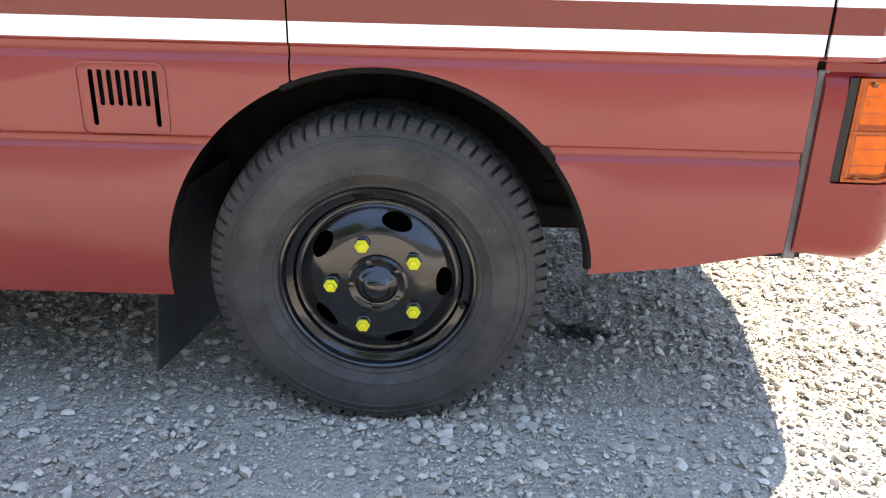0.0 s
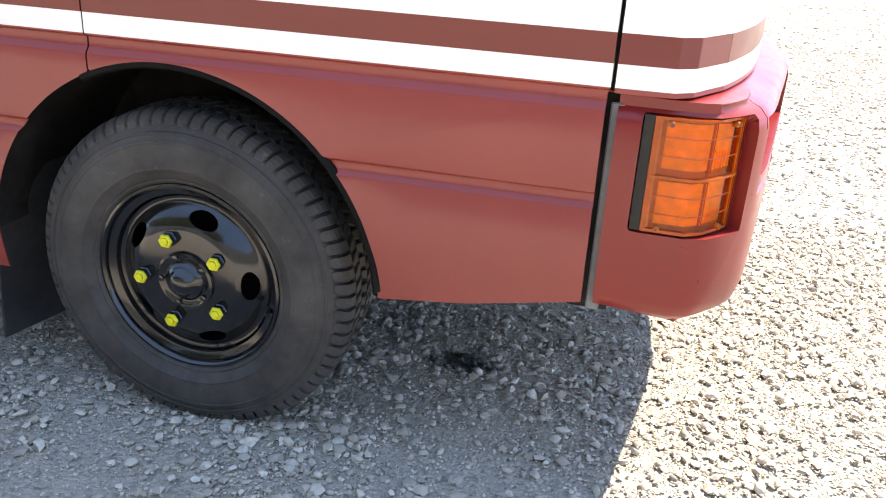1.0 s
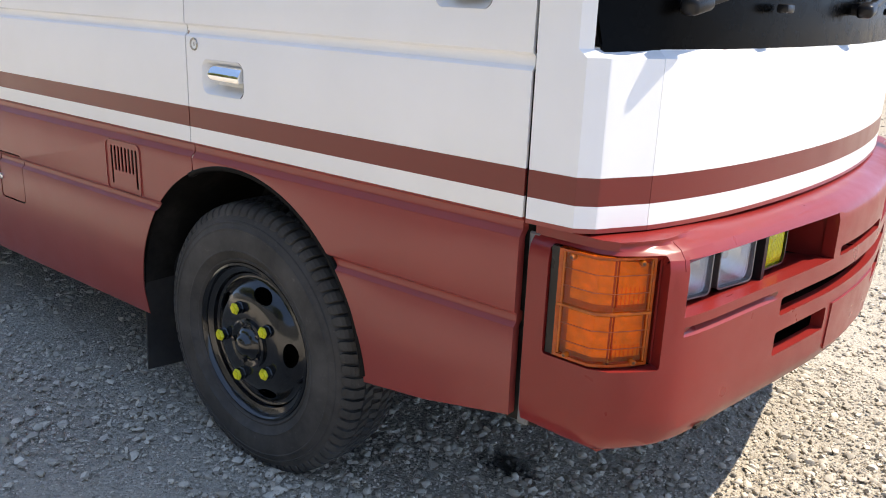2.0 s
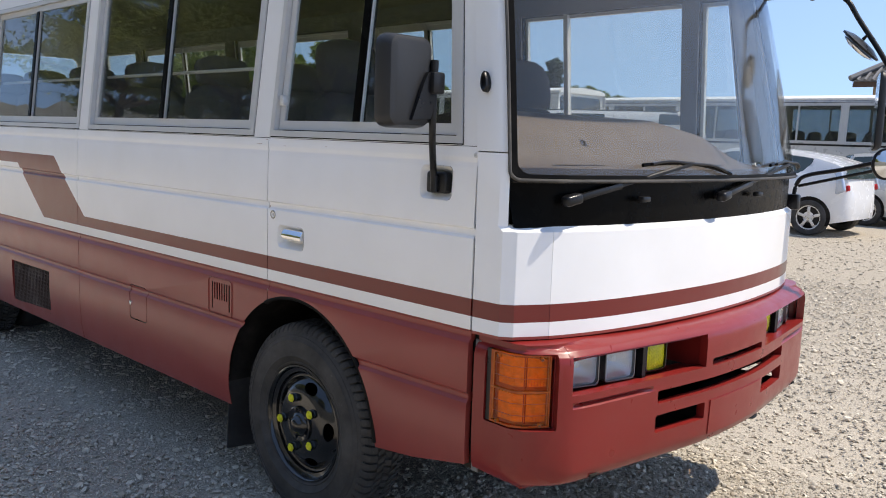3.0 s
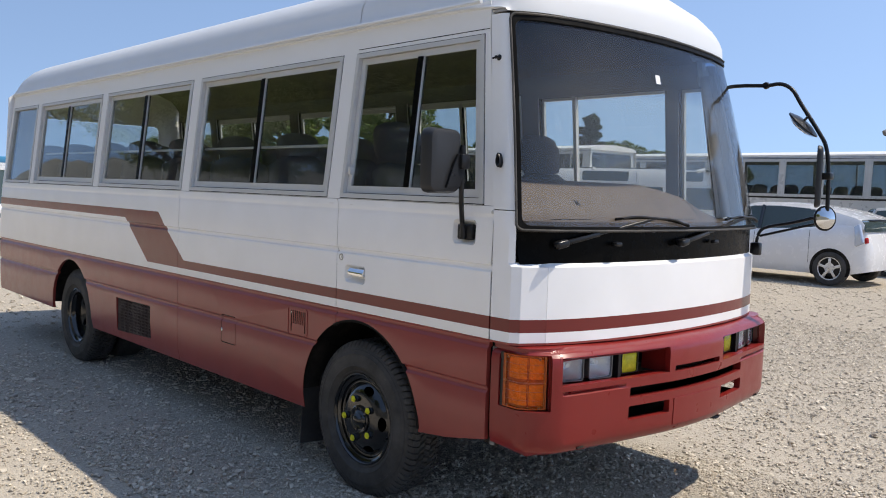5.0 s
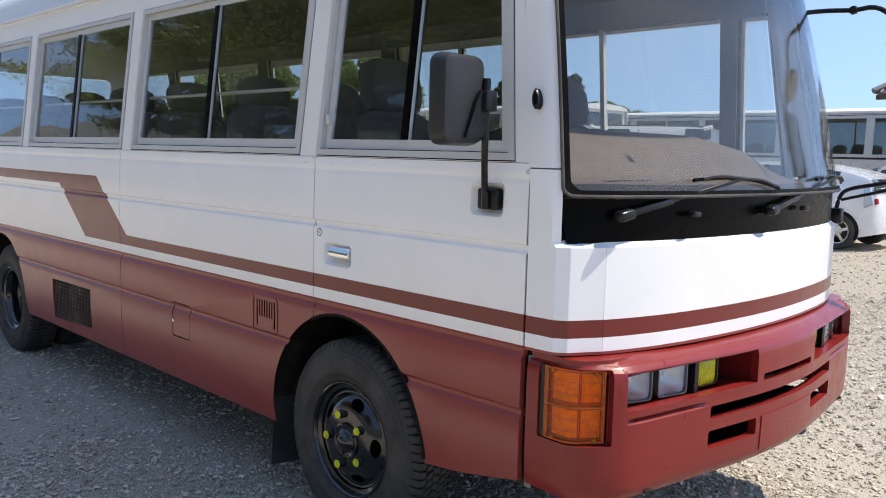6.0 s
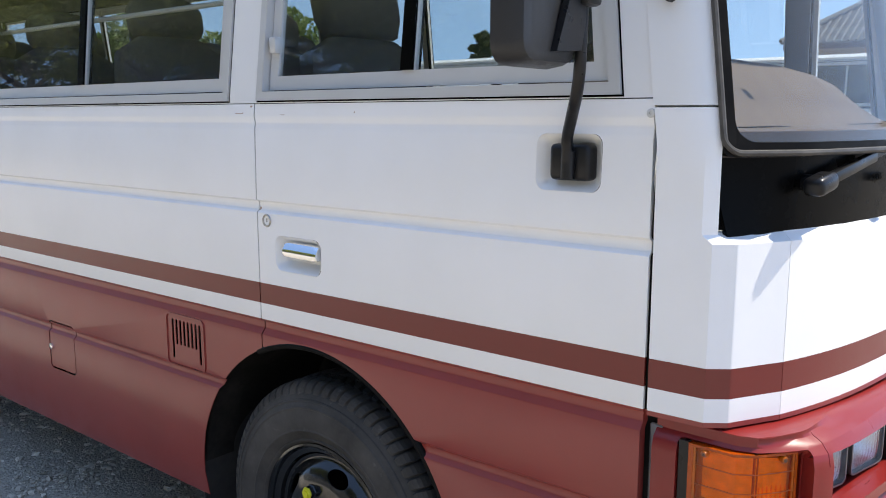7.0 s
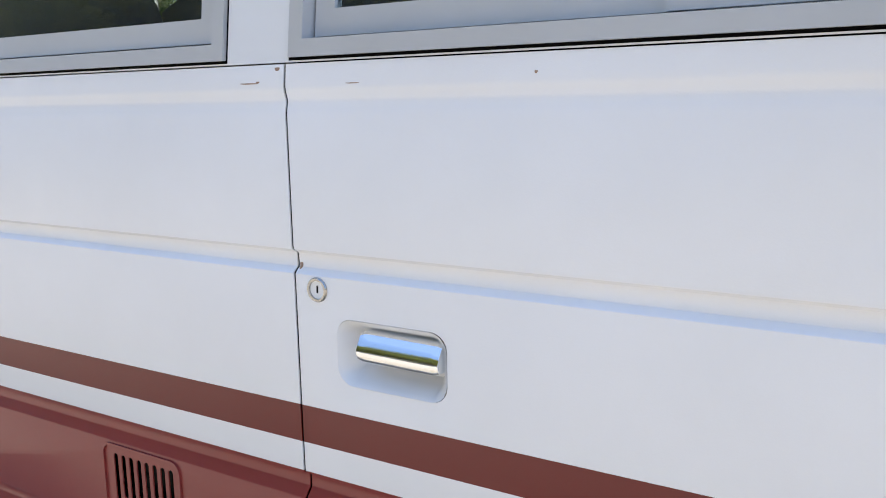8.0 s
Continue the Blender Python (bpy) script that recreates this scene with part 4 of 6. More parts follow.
# chipped paint along the top of the door
M["rust"] = simple("rusty_chip", (0.34, 0.22, 0.15), 0.8, vary=0.4, scale=120.0)
for x, z, w, hh in ((-0.246, 1.4365, 0.016, 0.0011), (-0.231, 1.4378, 0.003, 0.0016), (-0.075, 1.4335, 0.010, 0.0008), (0.170, 1.439, 0.0018, 0.0022), (-0.198, 1.454, 0.004, 0.003), (-0.168, 1.20, 0.0025, 0.006)):
    o = [(x + w * math.cos(a) * (1 + 0.25 * math.sin(3 * a)), z + hh * math.sin(a) * (1 + 0.3 * math.cos(2 * a))) for a in [k * math.pi / 5 for k in range(10)]]
    part("paint_chip", sheet(o, [], flank(False, -0.0004), 0.0012, (), (), INWARD), M["rust"], bus, "small rusty paint chip")

# pillar catch, bolts
for p, nm in (((0.884, SIDE(1.437), 1.4355), "pillar_bolt"),):
    disc_bolt(p, 0.0080, 0.003, (0, -1, 0), nm, M["alu"], bus)
catch_m = Matrix.Translation((0.902, 0.020, 1.648)) @ pose(0, 0, 0, -6, -10, 0)
bm = bmesh.new()
loops = []
for k, (d, grow) in enumerate(((0.006, 1.0), (-0.008, 1.0), (-0.013, 0.82), (-0.011, 0.6), (-0.006, 0.5))):
    loops.append([bm.verts.new((0.0135 * grow * math.cos(a) * (1 - 0.22 * math.sin(a)), d, 0.031 * grow * math.sin(a))) for a in [2 * math.pi * q / 20 for q in range(20)]])
for a, b in zip(loops, loops[1:]):
    for q in range(20):
        bm.faces.new([a[q], a[(q + 1) % 20], b[(q + 1) % 20], b[q]])
bm.faces.new(loops[-1])
bmesh.ops.recalc_face_normals(bm, faces=bm.faces)
bm.transform(catch_m)
part("pillar_catch", bm, M["black"], bus, "small black oval catch")
knob = part("pillar_knob", revolve([(0.013, 0.012), (0.013, -0.004), (0.009, -0.008), (0.005, -0.010), (0.005, -0.020), (0.0075, -0.023), (0.0, -0.026)], (0.822, 0.084, 2.075), 16), M["black"], bus, "small black knob")
part("knob_pin", tube([(0.822, 0.066, 2.077), (0.806, 0.058, 2.070)], 0.004, 8), M["black"], knob)

# arch trims and wheel wells
trim = [(0.005 + 0.466 * math.cos(radians(a)), 0.008, 0.40 + 0.466 * math.sin(radians(a))) for a in range(5, 116, 2)]
part("arch_trim", tube(trim, 0.010, 8), M["rubber"], bus, "dark rubber arch trim")


def well(cx, y0, y1, r=0.485):
    bm = bmesh.new()
    rows = [[bm.verts.new((cx + (r + d) * math.cos(radians(a)), y, 0.40 + (r + d) * math.sin(radians(a)))) for y in (y0, y1)] for d in (0, 0.01) for a in range(8, 177, 3)]
    h = len(rows) // 2
    for k in range(h - 1):
        bm.faces.new([rows[k][0], rows[k + 1][0], rows[k + 1][1], rows[k][1]])
        bm.faces.new([rows[h + k][0], rows[h + k][1], rows[h + k + 1][1], rows[h + k + 1][0]])
    part("wheel_well", bm, M["dark"], bus)


for cx in (0.005, REAR_WHEEL[0]):
    well(cx, 0.024, 0.42)
    well(cx, WIDE - 0.42, WIDE - 0.024)
for y0 in (0.035, WIDE - 0.40):
    part("mud_flap", box((-0.012, 0, -0.21), (-0.004, 0.36, 0.23), 0.002, 1, Matrix.Translation((-0.505, y0, 0.325)) @ pose(0, 0, 0, 0, 6, -12 if y0 < 1 else 2)), M["mud"], bus, "black rubber mud flap")

# chassis under the floor
part("front_floor", box((0.86, 0.10, 0.893), (1.07, WIDE - 0.10, 0.925)), M["dark"], bus)
for y0 in (0.42, WIDE - 0.43):
    part("inner_wheel_panel", sheet([(-0.52, 0.36), (0.56, 0.375), (0.56, 0.89), (-0.52, 0.89)], [[(0.405, 0.503), (0.455, 0.508), (0.462, 0.527), (0.408, 0.522)]], lambda u, v, y0=y0: (u, y0, v), 0.01), M["dark"], bus)
    part("brake_hose", tube(smooth_line([(0.30, y0 - 0.03, 0.47), (0.42, y0 - 0.04, 0.445), (0.54, y0 - 0.03, 0.43)], 4), 0.011, 8), M["dark"], bus)
    part("inner_wheel_panel", box((-4.45, y0, 0.36), (-3.40, y0 + 0.01, 0.89)), M["dark"], bus)
part("floor_slab", box((-5.86, 0.03, 0.885), (0.86, WIDE - 0.03, 0.93)), M["dark"], bus)
for y in (0.50, 1.40):
    part("chassis_rail", box((-5.7, y, 0.52), (1.06, y + 0.07, 0.68), 0.01), M["dark"], bus)
for x in (0.98, 0.55, -0.9, -2.4, -4.9):
    part("cross_member", box((x, 0.45, 0.53), (x + 0.08, 1.52, 0.62), 0.01), M["dark"], bus)
for x in (0.0, REAR_WHEEL[0]):
    part("axle", tube([(x, 0.2, 0.372), (x, WIDE - 0.2, 0.372)], 0.05, 14), M["dark"], bus)
part("splash_panel", box((1.04, 0.30, 0.46), (1.06, 1.19, 0.74)), M["dark"], bus)
part("splash_panel", box((1.04, 1.195, 0.555), (1.06, 1.75, 0.74)), M["dark"], bus)
part("undertray", box((0.95, 0.22, 0.488), (1.205, 1.75, 0.496)), M["dark"], bus)
part("radiator", box((0.80, 0.55, 0.50), (0.90, 1.30, 0.88)), M["dark"], bus)
part("engine", box((-0.2, 0.62, 0.40), (0.75, 1.36, 0.88), 0.05), M["dark"], bus)
part("fuel_tank", box((-1.9, 0.15, 0.40), (-0.85, 0.48, 0.70), 0.05), M["dark"], bus)
part("gearbox", box((-3.2, 0.10, 0.42), (-2.1, 0.45, 0.75), 0.02), M["dark"], bus)

M["screw"] = simple("rusty_screw", (0.16, 0.09, 0.06), 0.5, 0.5, vary=0.3, scale=90.0)
# corner lamps: amber lens in two storeys with black bezel and screws
for far in (False, True):
    fs = (lambda s: 16 - s) if far else (lambda s: s)
    lamp = new("corner_lamp")
    lamp.parent = bus
    back = lambda s: 0.020 * max(0.0, min(s, 16 - s) - 1.1) / 1.7
    q = lambda d: (lambda s, z: (lambda p, n, e: (p[0] + n[0] * e, p[1] + n[1] * e, z))(along(BUMPER, s), bump_normal(s), d + back(s)))

    def bump_normal(s):
        a, b = along(BUMPER, s - 0.05), along(BUMPER, s + 0.05)
        n = Vector((-(b[1] - a[1]), b[0] - a[0])).normalized()
        return n

    def lay(name, s0, z0, s1, z1, d, th, material, cuts=()):
        o = [(fs(s0), z0), (fs(s1), z0), (fs(s1), z1), (fs(s0), z1)]
        return part(name, sheet(o, [], q(d), th, [fs(c) for c in (1, 1.5, 1.8, 2, 2.2, 2.5)], cuts), material, lamp)

    lay("bezel", 0.18, 0.644, 3.08, 0.884, 0.034, 0.006, M["black"])
    lay("bezel", 0.33, 0.655, 0.45, 0.873, 0.006, 0.02, M["black"])
    lay("lens_base", 0.45, 0.656, 2.84, 0.873, 0.022, 0.008, M["amber_dark"])
    for z0, z1 in ((0.670, 0.752), (0.776, 0.862)):
        for s0, s1 in ((0.60, 1.74), (1.99, 2.74)):
            lay("bulb_reflector", s0, z0, s1, z1, 0.0165, 0.004, M["amber_glow"])
        lay("lens_wall", 1.77, z0 - 0.004, 1.95, z1 + 0.004, 0.0165, 0.004, M["amber"])
    for z0, z1 in ((0.659, 0.7600), (0.7655, 0.871)):
        lay("lens_segment", 0.48, z0, 2.82, z1, 0.004, 0.004, M["amber_clear"])
    for z0, z1 in ((0.656, 0.662), (0.868, 0.873)):
        lay("lens_edge", 0.46, z0, 2.84, z1, 0.002, 0.012, M["amber"])
    lay("lens_edge", 0.46, 0.662, 0.52, 0.868, 0.002, 0.012, M["amber"])
    lay("lens_edge", 2.78, 0.662, 2.84, 0.868, 0.002, 0.012, M["amber"])
    lay("lens_rib", 0.48, 0.7605, 2.82, 0.7650, 0.000, 0.012, M["amber_dark"])
    for z in (0.692, 0.727, 0.802, 0.837):
        lay("lens_ridge", 0.54, z, 2.80, z + 0.0011, 0.0020, 0.003, M["amber_dark"])
    for k in range(7):
        lay("lens_flute", 2.08 + 0.09 * k, 0.670, 2.095 + 0.09 * k, 0.700, 0.0024, 0.002, M["amber_clear"])
        lay("lens_flute", 2.08 + 0.09 * k, 0.776, 2.095 + 0.09 * k, 0.815, 0.0024, 0.002, M["amber_clear"])
    for s0 in (0.52, 2.74):
        lay("lens_notch", s0, 0.664, s0 + 0.03, 0.868, 0.0026, 0.003, M["amber_dark"])
    edge = fs(2.985)
    part("recess_wall", sheet([(0, 0.655), (1, 0.655), (1, 0.873), (0, 0.873)], [], lambda u, v: q(0.026 + 0.05 * u - back(edge))(edge, v), 0.004), M["bumper"], lamp)
    for s, z in ((0.66, 0.861), (0.66, 0.664), (2.55, 0.861), (2.55, 0.664)):
        p = q(0.004)(fs(s), z)
        n = bump_normal(fs(s))
        disc_bolt(p, 0.0062, 0.0072, (-n.x, -n.y, 0), "screw_cup", M["amber_dark"], lamp)
        disc_bolt(p, 0.0038, 0.0084, (-n.x, -n.y, 0), "lens_screw", M["screw"], lamp)

M["lamp_rim"] = simple("dull_lamp_rim", (0.20, 0.20, 0.20), 0.35, 0.6, vary=0.15)
# headlamps and fog lamps in the bumper recess
for far in (False, True):
    my = (lambda y: WIDE - y) if far else (lambda y: y)

    def square_lamp(name, yc, xc, w, hgt, turn, lens, body=M["gloss_black"], tall=0.816):
        th = new(name)
        th.parent = bus
        sgn = -1 if far else 1
        m = Matrix.Translation((xc, my(yc), tall)) @ pose(0, 0, 0, 0, 0, 90 - turn * sgn)
        o = rounded(-w / 2, -hgt / 2, w / 2, hgt / 2, 0.012, 4)
        bm = sheet(o, [], lambda u, v: (u, 0.008 - 0.010 * max(0, 1 - (2 * u / w) ** 4) * max(0, 1 - (2 * v / hgt) ** 4) + 0.0006 * math.cos(u * 2 * math.pi / (w / 10)), v), 0.004, [w * (k / 40 - 0.5) for k in range(1, 40)], [hgt * (k / 8 - 0.5) for k in range(1, 8)])
        bm.transform(m)
        part("lens", bm, lens, th)
        bm = sheet(rounded(-w / 2 - 0.0035, -hgt / 2 - 0.0035, w / 2 + 0.0035, hgt / 2 + 0.0035, 0.014, 4), [o], lambda u, v: (u, 0.0, v), 0.05)
        bm.transform(m)
        part("lamp_rim", bm, M["lamp_rim"] if lens is M["lamp_glass"] else body, th)
        bm = revolve([(min(w, hgt) * 0.66, 0.012), (min(w, hgt) * 0.5, 0.03), (min(w, hgt) * 0.25, 0.06), (0.012, 0.065), (0.010, 0.03), (0, 0.028)], (0, 0, 0), 32)
        for v in bm.verts:
            v.co.x = max(-w / 2, min(w / 2, v.co.x))
            v.co.z = max(-hgt / 2, min(hgt / 2, v.co.z))
        bm.transform(m)
        part("reflector", bm, M["reflector"] if lens is M["lamp_glass"] else lens, th)
        return th

    square_lamp("headlamp", 0.226, 1.152, 0.118, 0.116, 18, M["lamp_glass"])
    square_lamp("headlamp", 0.380, 1.186, 0.120, 0.116, 13, M["lamp_glass"])
    square_lamp("fog_lamp", 0.562, 1.206, 0.098, 0.088, 7, M["fog_lens"], tall=0.806)
    y0, y1 = sorted((my(0.13), my(0.80)))
    part("lamp_recess", box((1.02, y0, 0.735), (1.06, y1, 0.895)), M["panel_black"], bus)
    s0, s1 = (16 - 6.82, 16 - 3.4) if far else (3.4, 6.82)
    shelf = bmesh.new()
    n = 14
    top, low = [], []
    for k in range(n + 1):
        s = s0 + (s1 - s0) * k / n
        a = bumper_at(s, 0.75)
        top.append((shelf.verts.new((a[0] - 0.012, a[1], 0.752)), shelf.verts.new((a[0] - 0.11, a[1], 0.742))))
        low.append((shelf.verts.new((a[0] - 0.012, a[1], 0.738)), shelf.verts.new((a[0] - 0.11, a[1], 0.728))))
    for g in (top, low):
        for (p, pb), (r, rb) in zip(g, g[1:]):
            shelf.faces.new([p, r, rb, pb])
    bmesh.ops.recalc_face_normals(shelf, faces=shelf.faces)
    part("lamp_shelf", shelf, M["bumper"], bus)
    ye = my(0.765)
    part("recess_wall", box((1.13, min(ye, my(0.785)), 0.745), (1.272, max(ye, my(0.785)), 0.868)), M["bumper"], bus)
    part("lamp_bracket", box((1.12, min(my(0.47), my(0.49)), 0.73), (1.21, max(my(0.47), my(0.49)), 0.87)), M["black"], bus)
part("number_plate_panel", sheet([(s_of_y(0.79), 0.512), (s_of_y(1.18), 0.512), (s_of_y(1.18), 0.632), (s_of_y(0.79), 0.632)], [], lambda s, z: (lambda p: (p[0] + 0.004, p[1], p[2]))(bumper_at(s, z)), 0.006, [7.2 + 0.2 * k for k in range(10)]), M["bumper"], bus)
part("tow_hook", tube(smooth_line([(1.16, 1.22, 0.47), (1.235, 1.22, 0.465), (1.25, 1.25, 0.462), (1.235, 1.28, 0.465), (1.16, 1.28, 0.47)], 5), 0.008, 8), M["black"], bus, "small black tow hook")

# bumper joints
for s in (3.42, 12.58):
    pts = [bumper_at(s, z) for z in (0.845, 0.866, 0.874, 0.882, 0.888, 0.893)]
    part("bumper_joint", tube(pts, 0.0009, 6), M["bumper"], bus)


# wipers
def wiper(s_pivot, s_tip, z_tip, s_a, z_a, s_b, z_b):
    w = new("wiper")
    w.parent = bus
    f = front_deep(-0.012)
    pv = Vector(f(s_pivot, 1.318))
    tip = Vector(front_deep(-0.020)(s_tip, z_tip))
    q = (tip - pv).to_track_quat("X", "Z").to_matrix().to_4x4()
    ln = (tip - pv).length
    part("pivot_cap", box((-0.035, -0.019, -0.016), (0.03, 0.019, 0.016), 0.011, 3, Matrix.Translation(pv) @ q), M["black"], w)
    bm = box((0.0, -0.009, -0.010), (ln * 0.38, 0.008, 0.010), 0.004, 2, Matrix.Translation(pv) @ q)
    part("wiper_arm", add_bm(bm, box((ln * 0.36, -0.006, -0.006), (ln, 0.003, 0.006), 0.002, 1, Matrix.Translation(pv) @ q)), M["black"], w)
    pts = [front_deep(-0.014)(s_a + (s_b - s_a) * k / 12, z_a + (z_b - z_a) * k / 12 + 0.02 * math.sin(math.pi * k / 12)) for k in range(13)]
    part("wiper_blade", tube(pts, 0.006, 8), M["panel_black"], w)
    pts = [front_deep(-0.022)(s_a + (s_b - s_a) * k / 12, z_a + (z_b - z_a) * k / 12 + 0.02 * math.sin(math.pi * k / 12) + 0.006 * math.sin(math.pi * k / 6) ** 2) for k in range(1, 12)]
    part("blade_bridge", tube(pts, 0.0045, 6), M["black"], w)
    part("pivot_stub", tube([pv, Vector(front_deep(0.02)(s_pivot, 1.318))], 0.014, 12), M["black"], w)


wiper(3.30, 5.75, 1.424, 4.75, 1.420, 6.85, 1.392)
wiper(6.70, 9.4, 1.424, 8.4, 1.420, 11.0, 1.400)
for s in (4.85, 8.0):
    p = Vector(front_deep(-0.004)(s, 1.315))
    part("washer_nozzle", box((-0.012, -0.022, -0.009), (0.012, 0.022, 0.009), 0.005, 2, Matrix.Translation(p)), M["black"], bus)

# far mirrors on the long curved arm
fm = new("front_mirror")
fm.parent = bus
rod = smooth_line([(0.800, 1.898, 2.075), (0.838, 1.925, 2.140), (0.93, 1.938, 2.150), (1.061, 1.949, 2.143), (1.140, 1.955, 2.147), (1.205, 1.955, 2.112), (1.26, 1.953, 2.03), (1.36, 1.95, 1.885), (1.405, 1.95, 1.80), (1.425, 1.95, 1.66), (1.430, 1.95, 1.46)], 6)
part("mirror_arm", tube(rod, 0.0105, 12), M["black"], fm, "black tubular mirror arm")
part("arm_knuckle", revolve([(0.0, -0.014), (0.017, -0.012), (0.020, 0.0), (0.017, 0.012), (0.0, 0.014)], (1.061, 1.949, 2.143), 12), M["black"], fm)
low = smooth_line([(1.045, 1.965, 1.262), (1.055, 1.975, 1.335), (1.10, 1.97, 1.372), (1.25, 1.955, 1.405), (1.42, 1.95, 1.452)], 6)
part("mirror_arm", tube(low, 0.009, 10), M["black"], fm)
part("mirror_arm", tube([(1.062, 1.975, 1.322), (1.41, 1.952, 1.415)], 0.007, 8), M["black"], fm)
part("arm_bracket", box((1.02, 1.945, 1.215), (1.075, 1.985, 1.285), 0.008, 2), M["black"], fm)
mm = Matrix.Translation((1.362, 1.95, 1.650)) @ pose(0, 0, 0, 0, 3, 112)
mirror_shell(0.16, 0.315, 0.028, mm, "mirror_housing", fm)
part("mirror_clamp", box((1.37, 1.925, 1.635), (1.445, 1.975, 1.672), 0.008, 2), M["black"], fm)


M["mirror"] = simple("old_mirror_glass", (0.72, 0.73, 0.74), 0.03, 1.0, vary=0.05)


def round_mirror(c, r, n, squash=1.0):
    bm = revolve([(0, 0.0), (r * 0.6, 0.0), (r, 0.008), (r, 0.016), (r * 0.55, 0.030), (0.0, 0.034)], (0, 0, 0), 32)
    for v in bm.verts:
        v.co.x *= squash
    q = Vector(n).to_track_quat("-Y", "Z").to_matrix().to_4x4()
    m = Matrix.Translation(c) @ q
    bm.transform(m)
    part("mirror_housing", bm, M["black"], fm)
    bm = revolve([(0, -0.018), (r * 0.5, -0.013), (r * 0.86, -0.0005)], (0, 0, 0), 32)
    for v in bm.verts:
        v.co.x *= squash
    bm.transform(m)
    part("mirror_glass", bm, M["mirror"], fm)


round_mirror((1.425, 1.945, 1.436), 0.066, (0.55, -0.75, 0.05), 0.84)
round_mirror((1.268, 1.95, 1.915), 0.094, (-0.66, -0.10, -0.72), 1.0)
part("mirror_stay", tube([(1.325, 1.95, 1.945), (1.30, 1.95, 1.965), (1.283, 1.95, 1.948)], 0.008, 8), M["black"], fm)

# roof gutter bead along both sides
for y in (0.088, WIDE - 0.088):
    part("roof_gutter", tube([(x, y, 2.322) for x in (-5.72, -4, -2, 0.0, 0.45, 0.70)], 0.0085, 10), M["roof"], bus)

# sticker on the windscreen
part("inspection_sticker", sheet([(6.42, 2.035), (6.58, 2.035), (6.58, 2.075), (6.42, 2.075)], [], front_deep(0.0005), 0.0012), M["white"], bus, "small white sticker on the windscreen")

# ---- minibus: cabin ----
part("cabin_floor", box((-5.82, 0.05, 0.932), (0.80, WIDE - 0.05, 0.95)), M["floor_mat"], bus)
bm = bmesh.new()
cp = [(0.135, 2.215), (0.165, 2.30), (0.25, 2.40), (0.42, 2.47), (0.7, 2.50), (0.985, 2.51)]
cp = cp + [(WIDE - y, z) for y, z in cp[-2::-1]]
rows = [[bm.verts.new((x, y, z - (0.10 if x > 0.6 else 0.0) * max(0, (z - 2.215) / 0.3))) for y, z in cp] for x in (-5.74, -3, -1, 0.2, 0.70)]
for a, b in zip(rows, rows[1:]):
    for k in range(len(cp) - 1):
        bm.faces.new([a[k], b[k], b[k + 1], a[k + 1]])
bmesh.ops.solidify(bm, geom=bm.faces[:], thickness=0.01)
part("cabin_ceiling", bm, M["lining"], bus, "beige-grey headlining")
for far in (False, True):
    part("cabin_wall", sheet([(-5.80, 0.94), (0.84, 0.94)] + ([(0.84, 1.24), (-0.6, 1.24), (-0.6, 1.455)] if far else [(0.84, 1.455)]) + [(-5.80, 1.455)], [], flank(far, 0.04), 0.008, (), SIDE_CUTS, (lambda u, v: (0, -1, 0)) if far else INWARD), M["lining"], bus)

dash = new("dashboard")
dash.parent = bus
bm = bmesh.new()
rows = []
for k in range(49):
    u = k / 48
    y = 0.10 + u * 1.77
    hump = float(np.interp(y, [0.10, 0.16, 0.30, 1.35, 1.6, 1.72, 1.83, 1.88], [0.03, 0.14, 0.172, 0.170, 0.14, 0.10, 0.04, 0.0]))
    edge = along(FRONT_LOW, 2 + 10 * u)[0] - 0.055
    prof = [(0.48, 1.00), (0.50, 1.34), (0.52, 1.390 + hump), (0.56, 1.415 + hump), (0.66, 1.418 + hump * 0.97), (0.76, 1.416 + hump * 0.80), (0.83, 1.412 + hump * 0.35), (0.88, 1.408), (edge, 1.403), (edge, 1.30)]
    rows.append([bm.verts.new((min(px, edge), y, pz)) for px, pz in prof])
for a, b in zip(rows, rows[1:]):
    for k in range(len(a) - 1):
        bm.faces.new([a[k], b[k], b[k + 1], a[k + 1]])
bmesh.ops.recalc_face_normals(bm, faces=bm.faces)
part("dash_pad", bm, M["dash"], dash, "faded grey-brown padded dashboard", angle=60)
for y0, y1 in ((0.35, 0.62), (1.2, 1.5)):
    part("defroster_slot", box((0.905, y0, 1.404), (0.93, y1, 1.4095), 0.001, 1), M["panel_black"], dash)
m = Matrix.Translation((0.40, 0.52, 1.43)) @ pose(0, 0, 0, 0, 40, 0)
wheel_s = new("steering_wheel")
wheel_s.parent = bus
part("wheel_rim", torus_ring((0, 0, 0), 0.20, 0.013, m), M["black"], wheel_s)
part("wheel_boss", box((-0.05, -0.05, -0.02), (0.05, 0.05, 0.02), 0.01, 2, m), M["black"], wheel_s)
for a in (0, 120, 240):
    part("spoke", tube([m @ Vector((0, 0, 0)), m @ Vector((0.2 * math.cos(radians(a)), 0.2 * math.sin(radians(a)), 0))], 0.01, 8), M["black"], wheel_s)
part("steering_column", tube([(0.42, 0.52, 1.41), (0.70, 0.52, 1.12)], 0.03, 10), M["black"], wheel_s)
for yy, sg in ((0.0, 1), (WIDE, -1)):
    part("pillar_trim", tube([(0.884, yy + sg * 0.046, 1.42), (0.752, yy + sg * 0.136, 2.20)], 0.029, 12), M["pale_trim"], bus, "pale grey pillar trim")
part("window_mullion", sheet([(-0.190, 1.28), (-0.164, 1.28), (-0.164, 2.150), (-0.190, 2.150)], [], flank(True, 0.004), 0.03, (), (), lambda u, v: (0, -1, 0)), M["alu"], bus)


